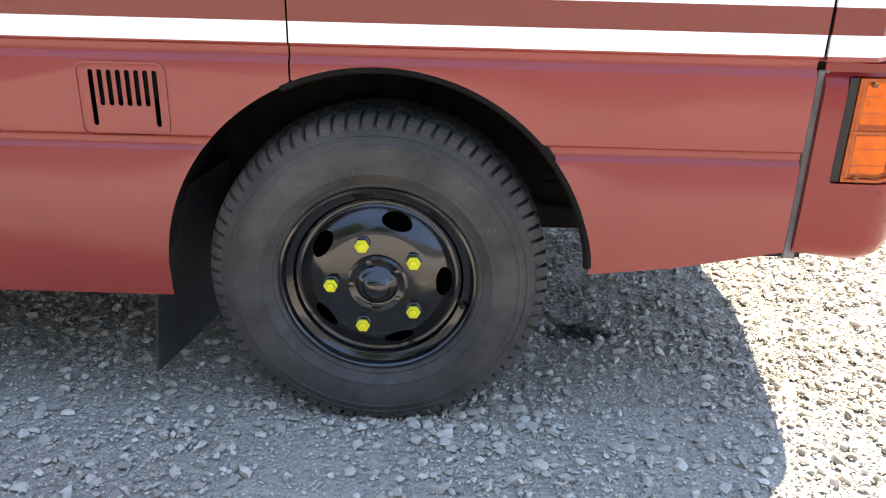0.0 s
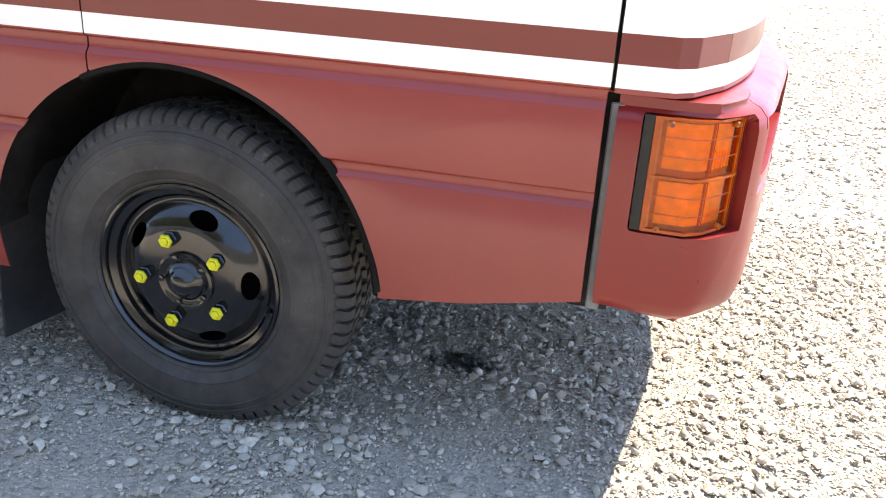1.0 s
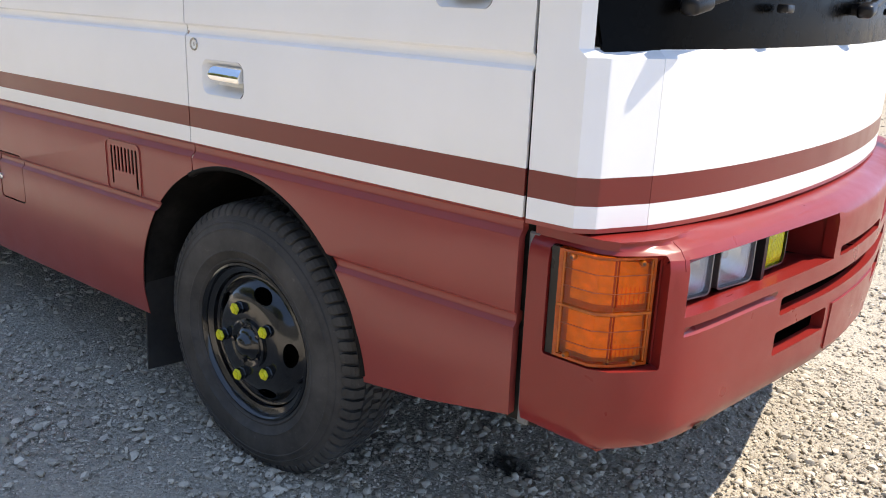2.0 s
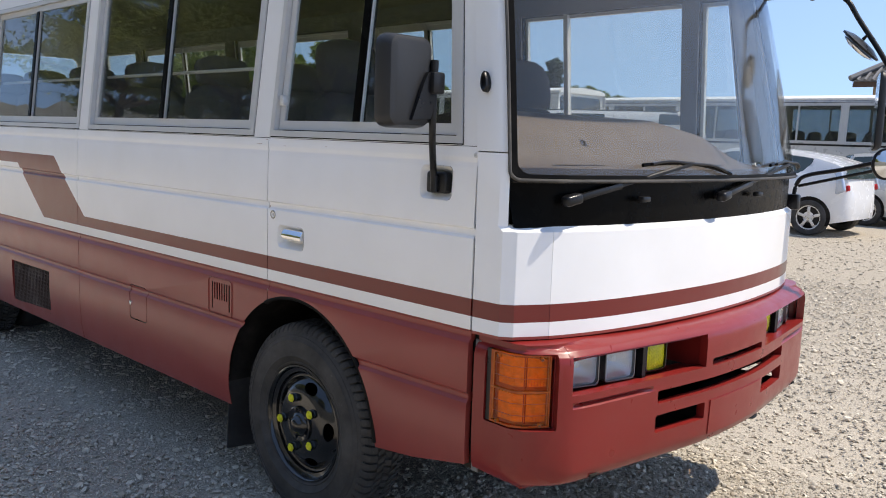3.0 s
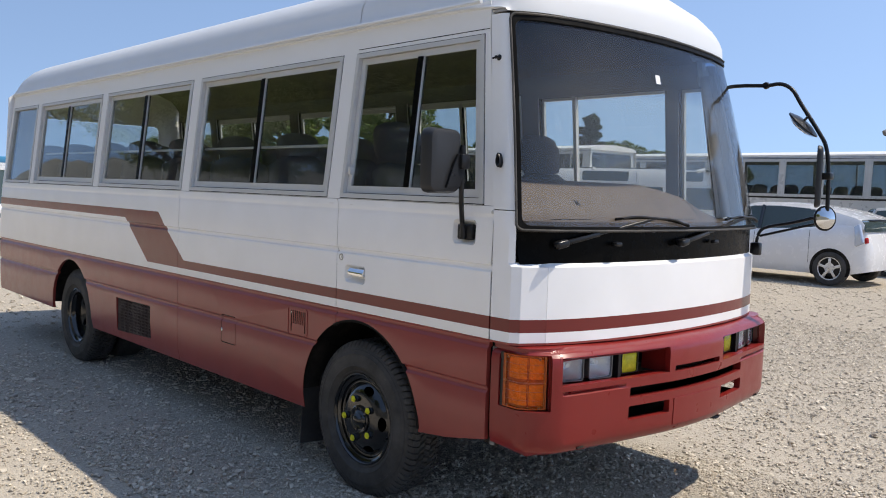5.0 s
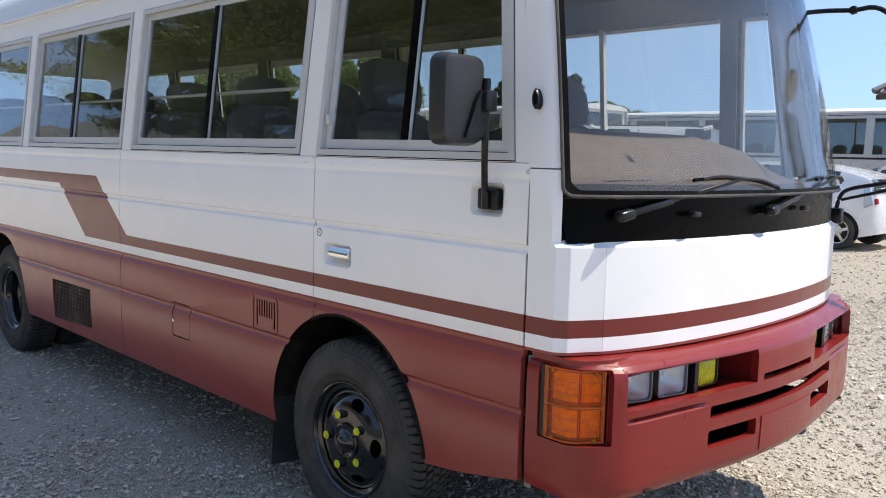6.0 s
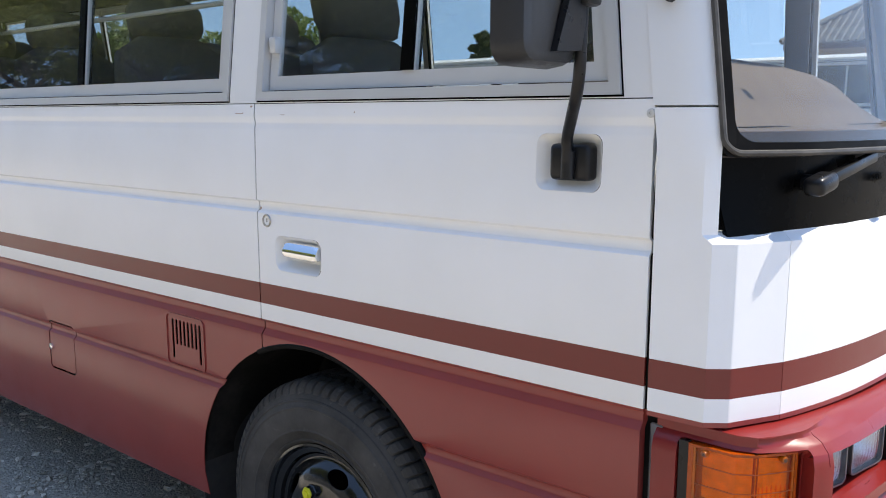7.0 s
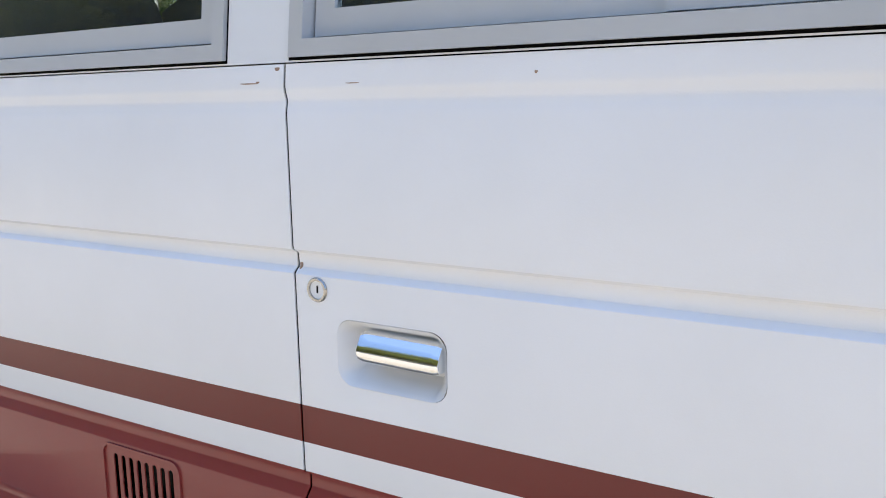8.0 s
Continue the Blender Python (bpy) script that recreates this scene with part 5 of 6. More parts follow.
def cushion(w, d, h, m, crown=0.02, r=0.03):
    """A padded block, w along x, d along y, h along z, its base at the origin."""
    bm = bmesh.new()
    bmesh.ops.create_cube(bm, size=1.0)
    bmesh.ops.subdivide_edges(bm, edges=bm.edges[:], cuts=3, use_grid_fill=True)
    for v in bm.verts:
        a, b, c = v.co * 2
        k = 1 - 0.10 * (abs(a) ** 4 * abs(b) ** 4 + abs(b) ** 4 * abs(c) ** 4 + abs(a) ** 4 * abs(c) ** 4)
        v.co = Vector((a * w / 2 * k + crown * a * (1 - b * b) * (1 - c * c), b * d / 2 * k, (c * k + 1) * h / 2 + crown * max(0, c) * (1 - a * a) * (1 - b * b)))
    bm.transform(m)
    return bm


def seat(x, y, wide=0.46, back=0.62, head=True, top=1.55, big=False, cloth=M["seat"]):
    st = new("passenger_seat" if not big else "driver_seat")
    st.parent = bus
    z0 = top - back
    part("seat_cushion", cushion(0.46, wide, 0.13, Matrix.Translation((x + 0.22, y, z0 - 0.06))), cloth, st, angle=60)
    lean = pose(0, 0, 0, 0, -12, 0)
    part("backrest", cushion(0.12, wide, back, Matrix.Translation((x, y, z0)) @ lean, 0.03), cloth, st, angle=60)
    if head:
        part("headrest", cushion(0.10, wide * 0.62, 0.22 if big else 0.13, Matrix.Translation((x - back * 0.2, y, top + 0.0)) @ lean, 0.02), cloth, st, angle=60)
    part("seat_base", box((x + 0.0, y - wide * 0.4, 0.95), (x + 0.42, y + wide * 0.4, z0 - 0.05), 0.01), M["black"], st)


seat(-0.16, 0.50, 0.50, 0.64, True, 1.65, True)
seat(0.10, 1.38, 0.50, 0.64, True, 1.63, True, M["dark_seat"])
for x in (-0.95, -1.68, -2.41, -3.14, -3.87, -4.60, -5.33):
    for y in (0.36, 0.80):
        seat(x, y, 0.43, 0.66, True, 1.69)
    if x < -1.5:
        seat(x, 1.56, 0.43, 0.66, True, 1.69)
for w in WINDOWS[1:4]:
    x0, x1 = w[0][0] + 0.03, w[1][0] - 0.03
    part("guard_bar", tube([(x0, 0.115, 1.735), (x1, 0.115, 1.735)], 0.008, 8), M["alu"], bus)
part("window_latch", box((-0.142, 0.028, 1.582), (-0.118, 0.060, 1.622), 0.005, 2), M["alu"], bus)

M["curtain"] = simple("white_curtain_cloth", (0.72, 0.71, 0.68), 0.9, vary=0.06, scale=20.0)
part("curtain", sheet([(-1.74, 1.58), (-1.60, 1.58), (-1.64, 2.17), (-1.72, 2.17)], [], lambda u, v: (u, WIDE - 0.150 + 0.014 * math.sin(u * 190), v), 0.003, [-1.735 + 0.005 * k for k in range(27)], [1.8, 2.0], lambda u, v: (0, -1, 0)), M["curtain"], bus, "gathered white window curtain")

# ---- the yard behind: parked vehicles ----
M["car_white"] = simple("car_white_paint", (0.78, 0.78, 0.78), 0.25, vary=0.03, scale=3.0, coat=0.5)
M["car_silver"] = simple("car_silver_paint", (0.62, 0.62, 0.61), 0.30, 0.2, vary=0.04, scale=3.0, coat=0.4)
M["car_glass"] = simple("dark_car_glass", (0.045, 0.065, 0.060), 0.04, vary=0.1, coat=0.6)
M["red_lens"] = lens_mat("red_lens", (0.60, 0.02, 0.02), trans=0.2)
M["pale_lamp"] = simple("clear_lamp_cover", (0.50, 0.56, 0.66), 0.08, 0.3, vary=0.15, scale=30.0, coat=0.7)
M["alloy"] = simple("alloy_wheel", (0.62, 0.63, 0.65), 0.3, 0.9, vary=0.05)


def car_wheel(car, x, y, r, side):
    w = new("wheel")
    w.parent = car
    c = (x, y, r)
    part("tyre", revolve([(r * 0.66, 0.02), (r * 0.74, 0.0), (r * 0.92, 0.004), (r, 0.03), (r, 0.17), (r * 0.9, 0.2), (r * 0.66, 0.2)], c, 40, side), M["tyre"], w)
    rim = part("rim", revolve([(r * 0.67, 0.012), (r * 0.63, 0.015), (r * 0.61, 0.05), (r * 0.60, 0.09), (0, 0.09)], c, 40, side), M["dark"], w)
    for k in range(5):
        a = math.radians(72 * k + 90)
        m = Matrix.Translation(c) @ pose(0, 0, 0, 0, -math.degrees(a), 0)
        bm = box((0.03, min(side * 0.018, side * 0.05), -0.030), (r * 0.62, max(side * 0.018, side * 0.05), 0.030), 0.010, 2, m)
        part("spoke", bm, M["alloy"], rim)
    part("hub_cap", revolve([(0.055, 0.05), (0.05, 0.014), (0, 0.010)], c, 20, side), M["alloy"], rim)
    part("rim_edge", revolve([(r * 0.67, 0.014), (r * 0.665, 0.006), (r * 0.62, 0.010), (r * 0.61, 0.03)], c, 40, side), M["alloy"], rim)


def loft(sections, closed_ends=True):
    """A skin over loops of equal count."""
    bm = bmesh.new()
    loops = [[bm.verts.new(p) for p in s] for s in sections]
    n = len(loops[0])
    for a, b in zip(loops, loops[1:]):
        for k in range(n):
            bm.faces.new([a[k], a[(k + 1) % n], b[(k + 1) % n], b[k]])
    if closed_ends:
        bm.faces.new(loops[0][::-1])
        bm.faces.new(loops[-1])
    bmesh.ops.recalc_face_normals(bm, faces=bm.faces)
    return bm


def make_car(name, label, m, roofline, belt, nose, wheels, r, width, paint, pillars, rear_lamp=True, quarter=None):
    """A car along x, its nose towards +x, from tables of roof, belt and bonnet heights; m sets it in place."""
    car = tagged(new(name), label, "car", group="parked cars")
    half = width / 2
    xs = np.linspace(nose[0], nose[1], 41)
    top, bel = table(roofline), table(belt)
    secs = []
    for x in xs:
        e = min(1.0, min((x - nose[0]) / (0.40 if quarter else 0.62), (nose[1] - x) / 0.62))
        hw = half * (0.60 + 0.40 * math.sqrt(max(0.0, 1 - (1 - e) ** 2)))
        b = min(bel(x), top(x))
        zb = 0.20 + 0.10 * (1 - e)
        secs.append([(x, -hw * 0.93, zb), (x, -hw, zb + 0.14), (x, -hw * 1.0, b - 0.22), (x, -hw * 0.975, b - 0.05), (x, -hw * 0.93, b), (x, 0, b + 0.02), (x, hw * 0.93, b), (x, hw * 0.975, b - 0.05), (x, hw, b - 0.22), (x, hw, zb + 0.14), (x, hw * 0.93, zb)])
    body = part("body", loft(secs), paint, car, angle=40)
    cab = [x for x in np.linspace(nose[0], nose[1], 81) if top(x) > bel(x) + 0.01]
    gl, rf = [], []
    for x in cab:
        b, t = bel(x) - 0.01, top(x)
        k = min(1.0, (t - b) / 0.40)
        hw = half * 0.93
        tw = half * (0.93 - 0.20 * k)
        gl.append([(x, -hw, b), (x, -tw - 0.012, t - 0.06 * k), (x, -tw * 0.86, t - 0.012), (x, tw * 0.86, t - 0.012), (x, tw + 0.012, t - 0.06 * k), (x, hw, b)])
        rf.append([(x, -tw - 0.016, t - 0.065 * k), (x, -tw * 0.9, t), (x, 0, t + 0.02 * k), (x, tw * 0.9, t), (x, tw + 0.016, t - 0.065 * k)])
    part("window_glass", loft(gl), M["car_glass"], car, "dark tinted windows", angle=40)
    if quarter:
        for sgn in (-1, 1):
            bm = bmesh.new()
            rows = []
            for k in range(15):
                x = quarter[0] + (quarter[1] - quarter[0]) * k / 14
                b, t = bel(x) - 0.02, top(x)
                kk = min(1.0, (t - b) / 0.40)
                tw = half * (0.93 - 0.20 * kk)
                lean = 0.30 * max(0.0, (k - 10) / 4)
                lo_p, hi_p = Vector((x, sgn * (half * 0.93 + 0.006), b)), Vector((x - lean, sgn * (tw + 0.020), top(x - lean) - 0.05 * kk))
                rows.append([bm.verts.new(lo_p), bm.verts.new(lo_p.lerp(hi_p, 0.5) + Vector((0, sgn * 0.012, 0))), bm.verts.new(hi_p)])
            for p, q in zip(rows, rows[1:]):
                for j in range(2):
                    bm.faces.new([p[j], q[j], q[j + 1], p[j + 1]])
            bmesh.ops.recalc_face_normals(bm, faces=bm.faces)
            bmesh.ops.solidify(bm, geom=bm.faces[:], thickness=0.006)
            part("quarter_panel", bm, paint, car, angle=50)
            m1 = Matrix.Translation((nose[0] + 0.20, sgn * half * 0.925, 0.955)) @ pose(0, 0, 0, 0, 20, sgn * -30)
            part("tail_lamp", box((-0.13, -0.035, -0.20), (0.12, 0.035, 0.16), 0.028, 3, m1), M["pale_lamp"], car, "clear tail lamp")
            m1 = Matrix.Translation((nose[0] + 0.075, sgn * half * 0.80, 0.85)) @ pose(0, 0, 0, 0, 14, sgn * -38)
            part("tail_lamp", box((-0.05, -0.03, -0.05), (0.09, 0.034, 0.05), 0.018, 3, m1), M["red_lens"], car, "red tail lamp")
        part("spoiler", box((nose[0] + 0.10, -half * 0.50, 1.195), (nose[0] + 0.24, half * 0.50, 1.225), 0.012, 2), M["gloss_black"], car)
    lo, hi = pillars[0], pillars[-1]
    keep = [s for s in rf if lo - 0.02 <= s[0][0] <= hi + 0.02]
    bm = bmesh.new()
    loops = [[bm.verts.new(p) for p in s] for s in keep]
    for a, b in zip(loops, loops[1:]):
        for k in range(4):
            bm.faces.new([a[k], b[k], b[k + 1], a[k + 1]])
    bmesh.ops.solidify(bm, geom=bm.faces[:], thickness=0.012)
    part("roof", bm, paint, car, angle=40)
    for px in pillars[1 if quarter else 0:]:
        for sgn in (-1, 1):
            b, t = bel(px), top(px) - 0.05
            k = min(1.0, (t - b) / 0.40)
            lean = 0.10 if px == hi else (-0.16 if px == lo else 0.0)
            part("pillar", tube([(px + lean * 1.2, sgn * half * 0.935, b), (px, sgn * (half * (0.93 - 0.2 * k) + 0.012), t)], 0.035, 6), M["gloss_black"] if quarter and px != hi else paint, car)
    for wx in wheels:
        for sgn in (-1, 1):
            car_wheel(car, wx, sgn * (half + 0.022), r, -sgn)
            bm = revolve([(r * 1.14, 0.03), (r * 1.14, -0.006), (r * 1.09, -0.006), (r * 1.07, -0.002), (r * 0.3, -0.002)], (wx, sgn * half, r + 0.01), 40, -sgn)
            for v in bm.verts:
                v.co.z = max(v.co.z, 0.19)
            part("wheel_arch", bm, M["dark"], car)
    if rear_lamp and not quarter:
        for sgn in (-1, 1):
            part("tail_lamp", box((nose[0] + 0.06, sgn * half * 0.84 - 0.06, 0.74), (nose[0] + 0.26, sgn * half * 0.84 + 0.075, 0.84), 0.03, 2), M["red_lens"], car, "red tail lamp")
            part("tail_lamp", box((nose[0] + 0.08, sgn * half * 0.84 - 0.06, 0.845), (nose[0] + 0.32, sgn * half * 0.84 + 0.072, 0.98), 0.03, 2), M["clear_lens"], car, "clear tail lamp")
    if rear_lamp:
        for sgn in (-1, 1):
            part("head_lamp", box((nose[1] - 0.36, sgn * half * 0.80 - 0.09, 0.60), (nose[1] - 0.03, sgn * half * 0.80 + 0.10, 0.75), 0.05, 2), M["clear_lens"], car)
            part("door_handle", box((-0.25, sgn * (half - 0.005) - 0.012, 0.86), (-0.05, sgn * (half - 0.005) + 0.012, 0.885), 0.008, 2), paint, car)
            part("door_mirror", box((0.72, sgn * (half + 0.08) - 0.09, 0.97), (0.84, sgn * (half + 0.08) + 0.09, 1.10), 0.035, 2), paint, car)
    for sgn in (-1, 1):
        for dx in (-0.95, 0.12, 1.02):
            part("door_gap", tube([(dx, sgn * (half + 0.001), 0.40), (dx, sgn * (half + 0.001), bel(dx) - 0.2), (dx, sgn * (half * 0.978), bel(dx) - 0.05)], 0.004, 4), M["dark"], car)
    car.matrix_world = m
    return car


make_car("hatchback_car", "white fastback hatchback car with silver alloy wheels, parked", pose(-4.37, 13.92, 0, 0, 0, 180),
         [(-1.97, 0.70), (-1.93, 1.05), (-1.87, 1.20), (-1.70, 1.275), (-1.35, 1.375), (-0.8, 1.455), (-0.3, 1.485), (0.25, 1.475), (0.7, 1.36), (1.35, 1.02), (1.5, 0.90), (2.25, 0.60)],
         [(-1.97, 0.70), (-1.93, 1.00), (-1.85, 1.12), (-1.6, 1.12), (-1.07, 1.07), (-0.8, 1.03), (0.8, 0.93), (1.35, 0.93), (1.9, 0.82), (2.25, 0.60)],
         (-1.97, 2.25), (-1.35, 1.35), 0.315, 1.745, M["car_white"], (-1.80, 0.05, 0.95), quarter=(-1.89, -1.06))
make_car("estate_car", "pale silver estate car parked beside the coach", pose(-1.75, 17.1, 0, 0, 0, 0),
         [(-2.2, 0.85), (-2.12, 1.15), (-1.9, 1.42), (-1.0, 1.48), (0.2, 1.47), (0.7, 1.38), (1.3, 1.02), (1.45, 0.92), (2.2, 0.62)],
         [(-2.2, 0.85), (-1.9, 0.98), (0.8, 0.93), (1.3, 0.95), (1.9, 0.84), (2.2, 0.62)],
         (-2.2, 2.2), (-1.35, 1.3), 0.31, 1.70, M["car_silver"], (-1.75, -0.7, 0.1, 0.95))
make_car("minivan", "white minivan parked at the end of the yard", pose(-17.2, 2.6, 0, 0, 0, 3),
         [(-2.3, 0.9), (-2.25, 1.5), (-2.1, 1.78), (0.9, 1.80), (1.2, 1.70), (1.85, 1.05), (2.3, 0.75)],
         [(-2.3, 0.9), (-2.1, 1.02), (1.2, 0.98), (1.7, 1.0), (2.1, 0.92), (2.3, 0.7)],
         (-2.3, 2.3), (-1.4, 1.45), 0.32, 1.74, M["car_white"], (-2.0, -0.8, 0.4, 1.3))
van = make_car("panel_van", "white van with small dark windows, parked nose out", pose(-5.43, 8.74, 0, 0, 0, 27),
         [(-1.10, 1.3), (-1.06, 1.78), (-0.8, 1.92), (0.3, 1.96), (2.0, 1.96), (2.24, 1.90), (2.34, 1.5)],
         [(-1.10, 1.28), (-1.06, 1.76), (-0.8, 1.90), (0.3, 1.94), (2.0, 1.94), (2.24, 1.88), (2.34, 1.48)],
         (-1.10, 2.34), (-0.5, 1.7), 0.31, 1.69, M["car_white"], (-0.9, 0.35, 1.9), False)
for x0, z0, x1, z1 in ((0.185, 1.745, 0.90, 1.895), (1.655, 1.765, 2.0, 1.91), (1.56, 1.35, 2.22, 1.67), (0.15, 1.36, 1.42, 1.67)):
    part("side_window", sheet(rounded(x0, z0, x1, z1, 0.03), [], lambda u, v: (u, -0.852 + 0.035 * max(0.0, (v - 1.70) / 0.25), v), 0.01, (), [1.7], lambda u, v: (0, 1, 0)), M["car_glass"], van)


def coach(label, x0, x1, y0, roof, sill, head, pitch, first, skirt):
    """A parked coach along x whose near flank lies at y0."""
    c = tagged(new("coach"), label, "bus", group="parked coaches")
    y1 = y0 + 2.1
    prof = [(0.0, 0.35), (-0.02, sill), (0.03, head + 0.06), (0.07, roof - 0.10), (0.22, roof - 0.01), (1.05, roof + 0.04)]
    prof = [(y0 + d, z) for d, z in prof]
    tab = table([(z, y - y0) for y, z in prof[:4]])
    wins = []
    x = first
    while x + 0.3 < x1:
        a, b = max(x + 0.05, x0 + 0.25), min(x + pitch - 0.05, x1 - 0.2)
        if b - a > 0.4:
            wins.append([(a, sill), (b, sill), (b, head), (a, head)])
        x += pitch
    out_l = [(x0, 0.38), (x1, 0.38), (x1, roof - 0.10), (x0 + 0.05, roof - 0.10)]
    for sgn, yy in ((1, y0), (-1, y1)):
        f = (lambda u, v: (u, y0 + tab(v), v)) if sgn == 1 else (lambda u, v: (u, y1 - tab(v), v))
        into = (lambda u, v: (0, 1, 0)) if sgn == 1 else (lambda u, v: (0, -1, 0))
        part("side_wall", sheet(out_l, [inset_poly(w, -0.001) for w in wins], f, 0.03, (), (sill, head + 0.06), into), M["car_silver"], c)
        for w in wins:
            g = (lambda u, v: (u, y0 + tab(v) - 0.008, v)) if sgn == 1 else (lambda u, v: (u, y1 - tab(v) + 0.008, v))
            win = part("window_frame", sheet(w, [inset_poly(w, 0.04)], g, 0.03, (), (), into), M["alu"], c)
            mid = (w[0][0] + w[1][0]) / 2
            part("window_bar", sheet([(mid - 0.02, sill + 0.03), (mid + 0.02, sill + 0.03), (mid + 0.02, head - 0.03), (mid - 0.02, head - 0.03)], [], g, 0.02, (), (), into), M["alu"], win)
            pn = part("pane", sheet(inset_poly(w, 0.035), [], lambda u, v, g=g: Vector(g(u, v)) + Vector(into(u, v)) * 0.015, 0.006, (), (), into), M["coach_glass"], win)
            pn.visible_shadow = False
        part("waist_trim", sheet([(x0 + 0.05, sill - 0.075), (x1, sill - 0.075), (x1, sill - 0.03), (x0 + 0.05, sill - 0.03)], [], lambda u, v, f=f: Vector(f(u, v)) - Vector(into(u, v)) * 0.005, 0.006, (), (), into), M["black"], c)
        part("waist_trim", sheet([(x0 + 0.05, head + 0.03), (x1, head + 0.03), (x1, head + 0.075), (x0 + 0.05, head + 0.075)], [], lambda u, v, f=f: Vector(f(u, v)) - Vector(into(u, v)) * 0.005, 0.006, (), (), into), M["black"], c)
    roof_p = [(y0 + 0.055, roof - 0.11), (y0 + 0.04, roof - 0.07), (y0 + 0.10, roof - 0.03), (y0 + 0.3, roof + 0.01), (y0 + 1.05, roof + 0.05)]
    roof_p += [(2 * y0 + 2.1 - y, z) for y, z in roof_p[-2::-1]]
    part("roof", loft([[(x, y, z) for y, z in roof_p] for x in (x0 + 0.25, x0 + 0.4, x1 - 0.2, x1)]), M["white"], c, angle=50)
    part("front_wall", sheet([(y0, 0.4), (y1, 0.4), (y1 - 0.07, roof - 0.1), (y1 - 0.3, roof), (y0 + 0.3, roof), (y0 + 0.07, roof - 0.1)], [rounded(y0 + 0.15, sill - 0.15, y1 - 0.15, head, 0.08)], lambda u, v: (x0 + 0.25 * smoothstep((v - 1.2) / 1.4), u, v), 0.04, (), [1.2, 1.5, 1.8, 2.1, 2.4], lambda u, v: (1, 0, 0)), M["car_silver"], c)
    ws = part("windscreen", sheet(rounded(y0 + 0.15, sill - 0.15, y1 - 0.15, head, 0.08), [], lambda u, v: (x0 + 0.02 + 0.25 * smoothstep((v - 1.2) / 1.4), u, v), 0.006, (), [1.5, 1.8, 2.1, 2.4], lambda u, v: (1, 0, 0)), M["coach_glass"], c)
    ws.visible_shadow = False
    hole = rounded(y0 + 0.16, sill - 0.10, y1 - 0.16, head, 0.10)
    part("rear_wall", sheet([(y0, 0.4), (y1, 0.4), (y1 - 0.07, roof - 0.1), (y1 - 0.3, roof + 0.02), (y0 + 0.3, roof + 0.02), (y0 + 0.07, roof - 0.1)], [hole], lambda u, v: (x1 + 0.03 - 0.10 * smoothstep((v - 1.4) / 1.3), u, v), 0.04, (), [1.4, 1.7, 2.0, 2.3], lambda u, v: (-1, 0, 0)), M["car_white"], c)
    pn = part("rear_window", sheet(inset_poly(hole, -0.01), [], lambda u, v: (x1 + 0.01 - 0.10 * smoothstep((v - 1.4) / 1.3), u, v), 0.006, (), [1.7, 2.0, 2.3], lambda u, v: (-1, 0, 0)), M["coach_glass"], c)
    pn.visible_shadow = False
    part("cabin_floor", box((x0 + 0.2, y0 + 0.05, 0.80), (x1 - 0.05, y1 - 0.05, 0.86)), M["dark"], c)
    k = x0 + 1.4
    while k < x1 - 0.6:
        for yy in (y0 + 0.5, y1 - 0.5):
            part("seat", cushion(0.14, 0.86, 0.78, Matrix.Translation((k, yy, 1.15)) @ pose(0, 0, 0, 0, 10, 0), 0.03), M["seat"], c, angle=60)
        k += 0.85
    for wx in (x0 + 1.2, x1 - 1.9):
        for sgn, yy in ((1, y0 + 0.01), (-1, y1 - 0.01)):
            car_wheel(c, wx, yy - sgn * 0.04, 0.40, sgn)
            bm = revolve([(0.48, 0.02), (0.48, -0.026), (0.1, -0.022)], (wx, yy, 0.44), 40, sgn)
            for v in bm.verts:
                v.co.z = max(v.co.z, 0.36)
            part("wheel_arch", bm, M["dark"], c)
    return c


coach("long silver and white coach with large side windows, parked", -12.3, 1.4, 18.5, 2.76, 1.66, 2.56, 2.096, -12.84, 0.4)
coach("white minibus with dark windows parked in the row", -17.2, -10.0, 15.0, 2.80, 1.72, 2.62, 1.45, -16.9, 0.4)
coach("white minibus parked far back in the row", -28.0, -20.5, 16.5, 2.62, 1.60, 2.28, 1.45, -27.7, 0.4)

# ---- house with a tiled roof ----
M["tile"] = simple("grey_roof_tile", (0.16, 0.16, 0.165), 0.55, vary=0.25, scale=3.0)
M["wall"] = simple("ochre_house_wall", (0.36, 0.27, 0.18), 0.85, vary=0.12, scale=1.5)
M["timber"] = simple("dark_timber", (0.10, 0.065, 0.045), 0.75, vary=0.25, scale=6.0)


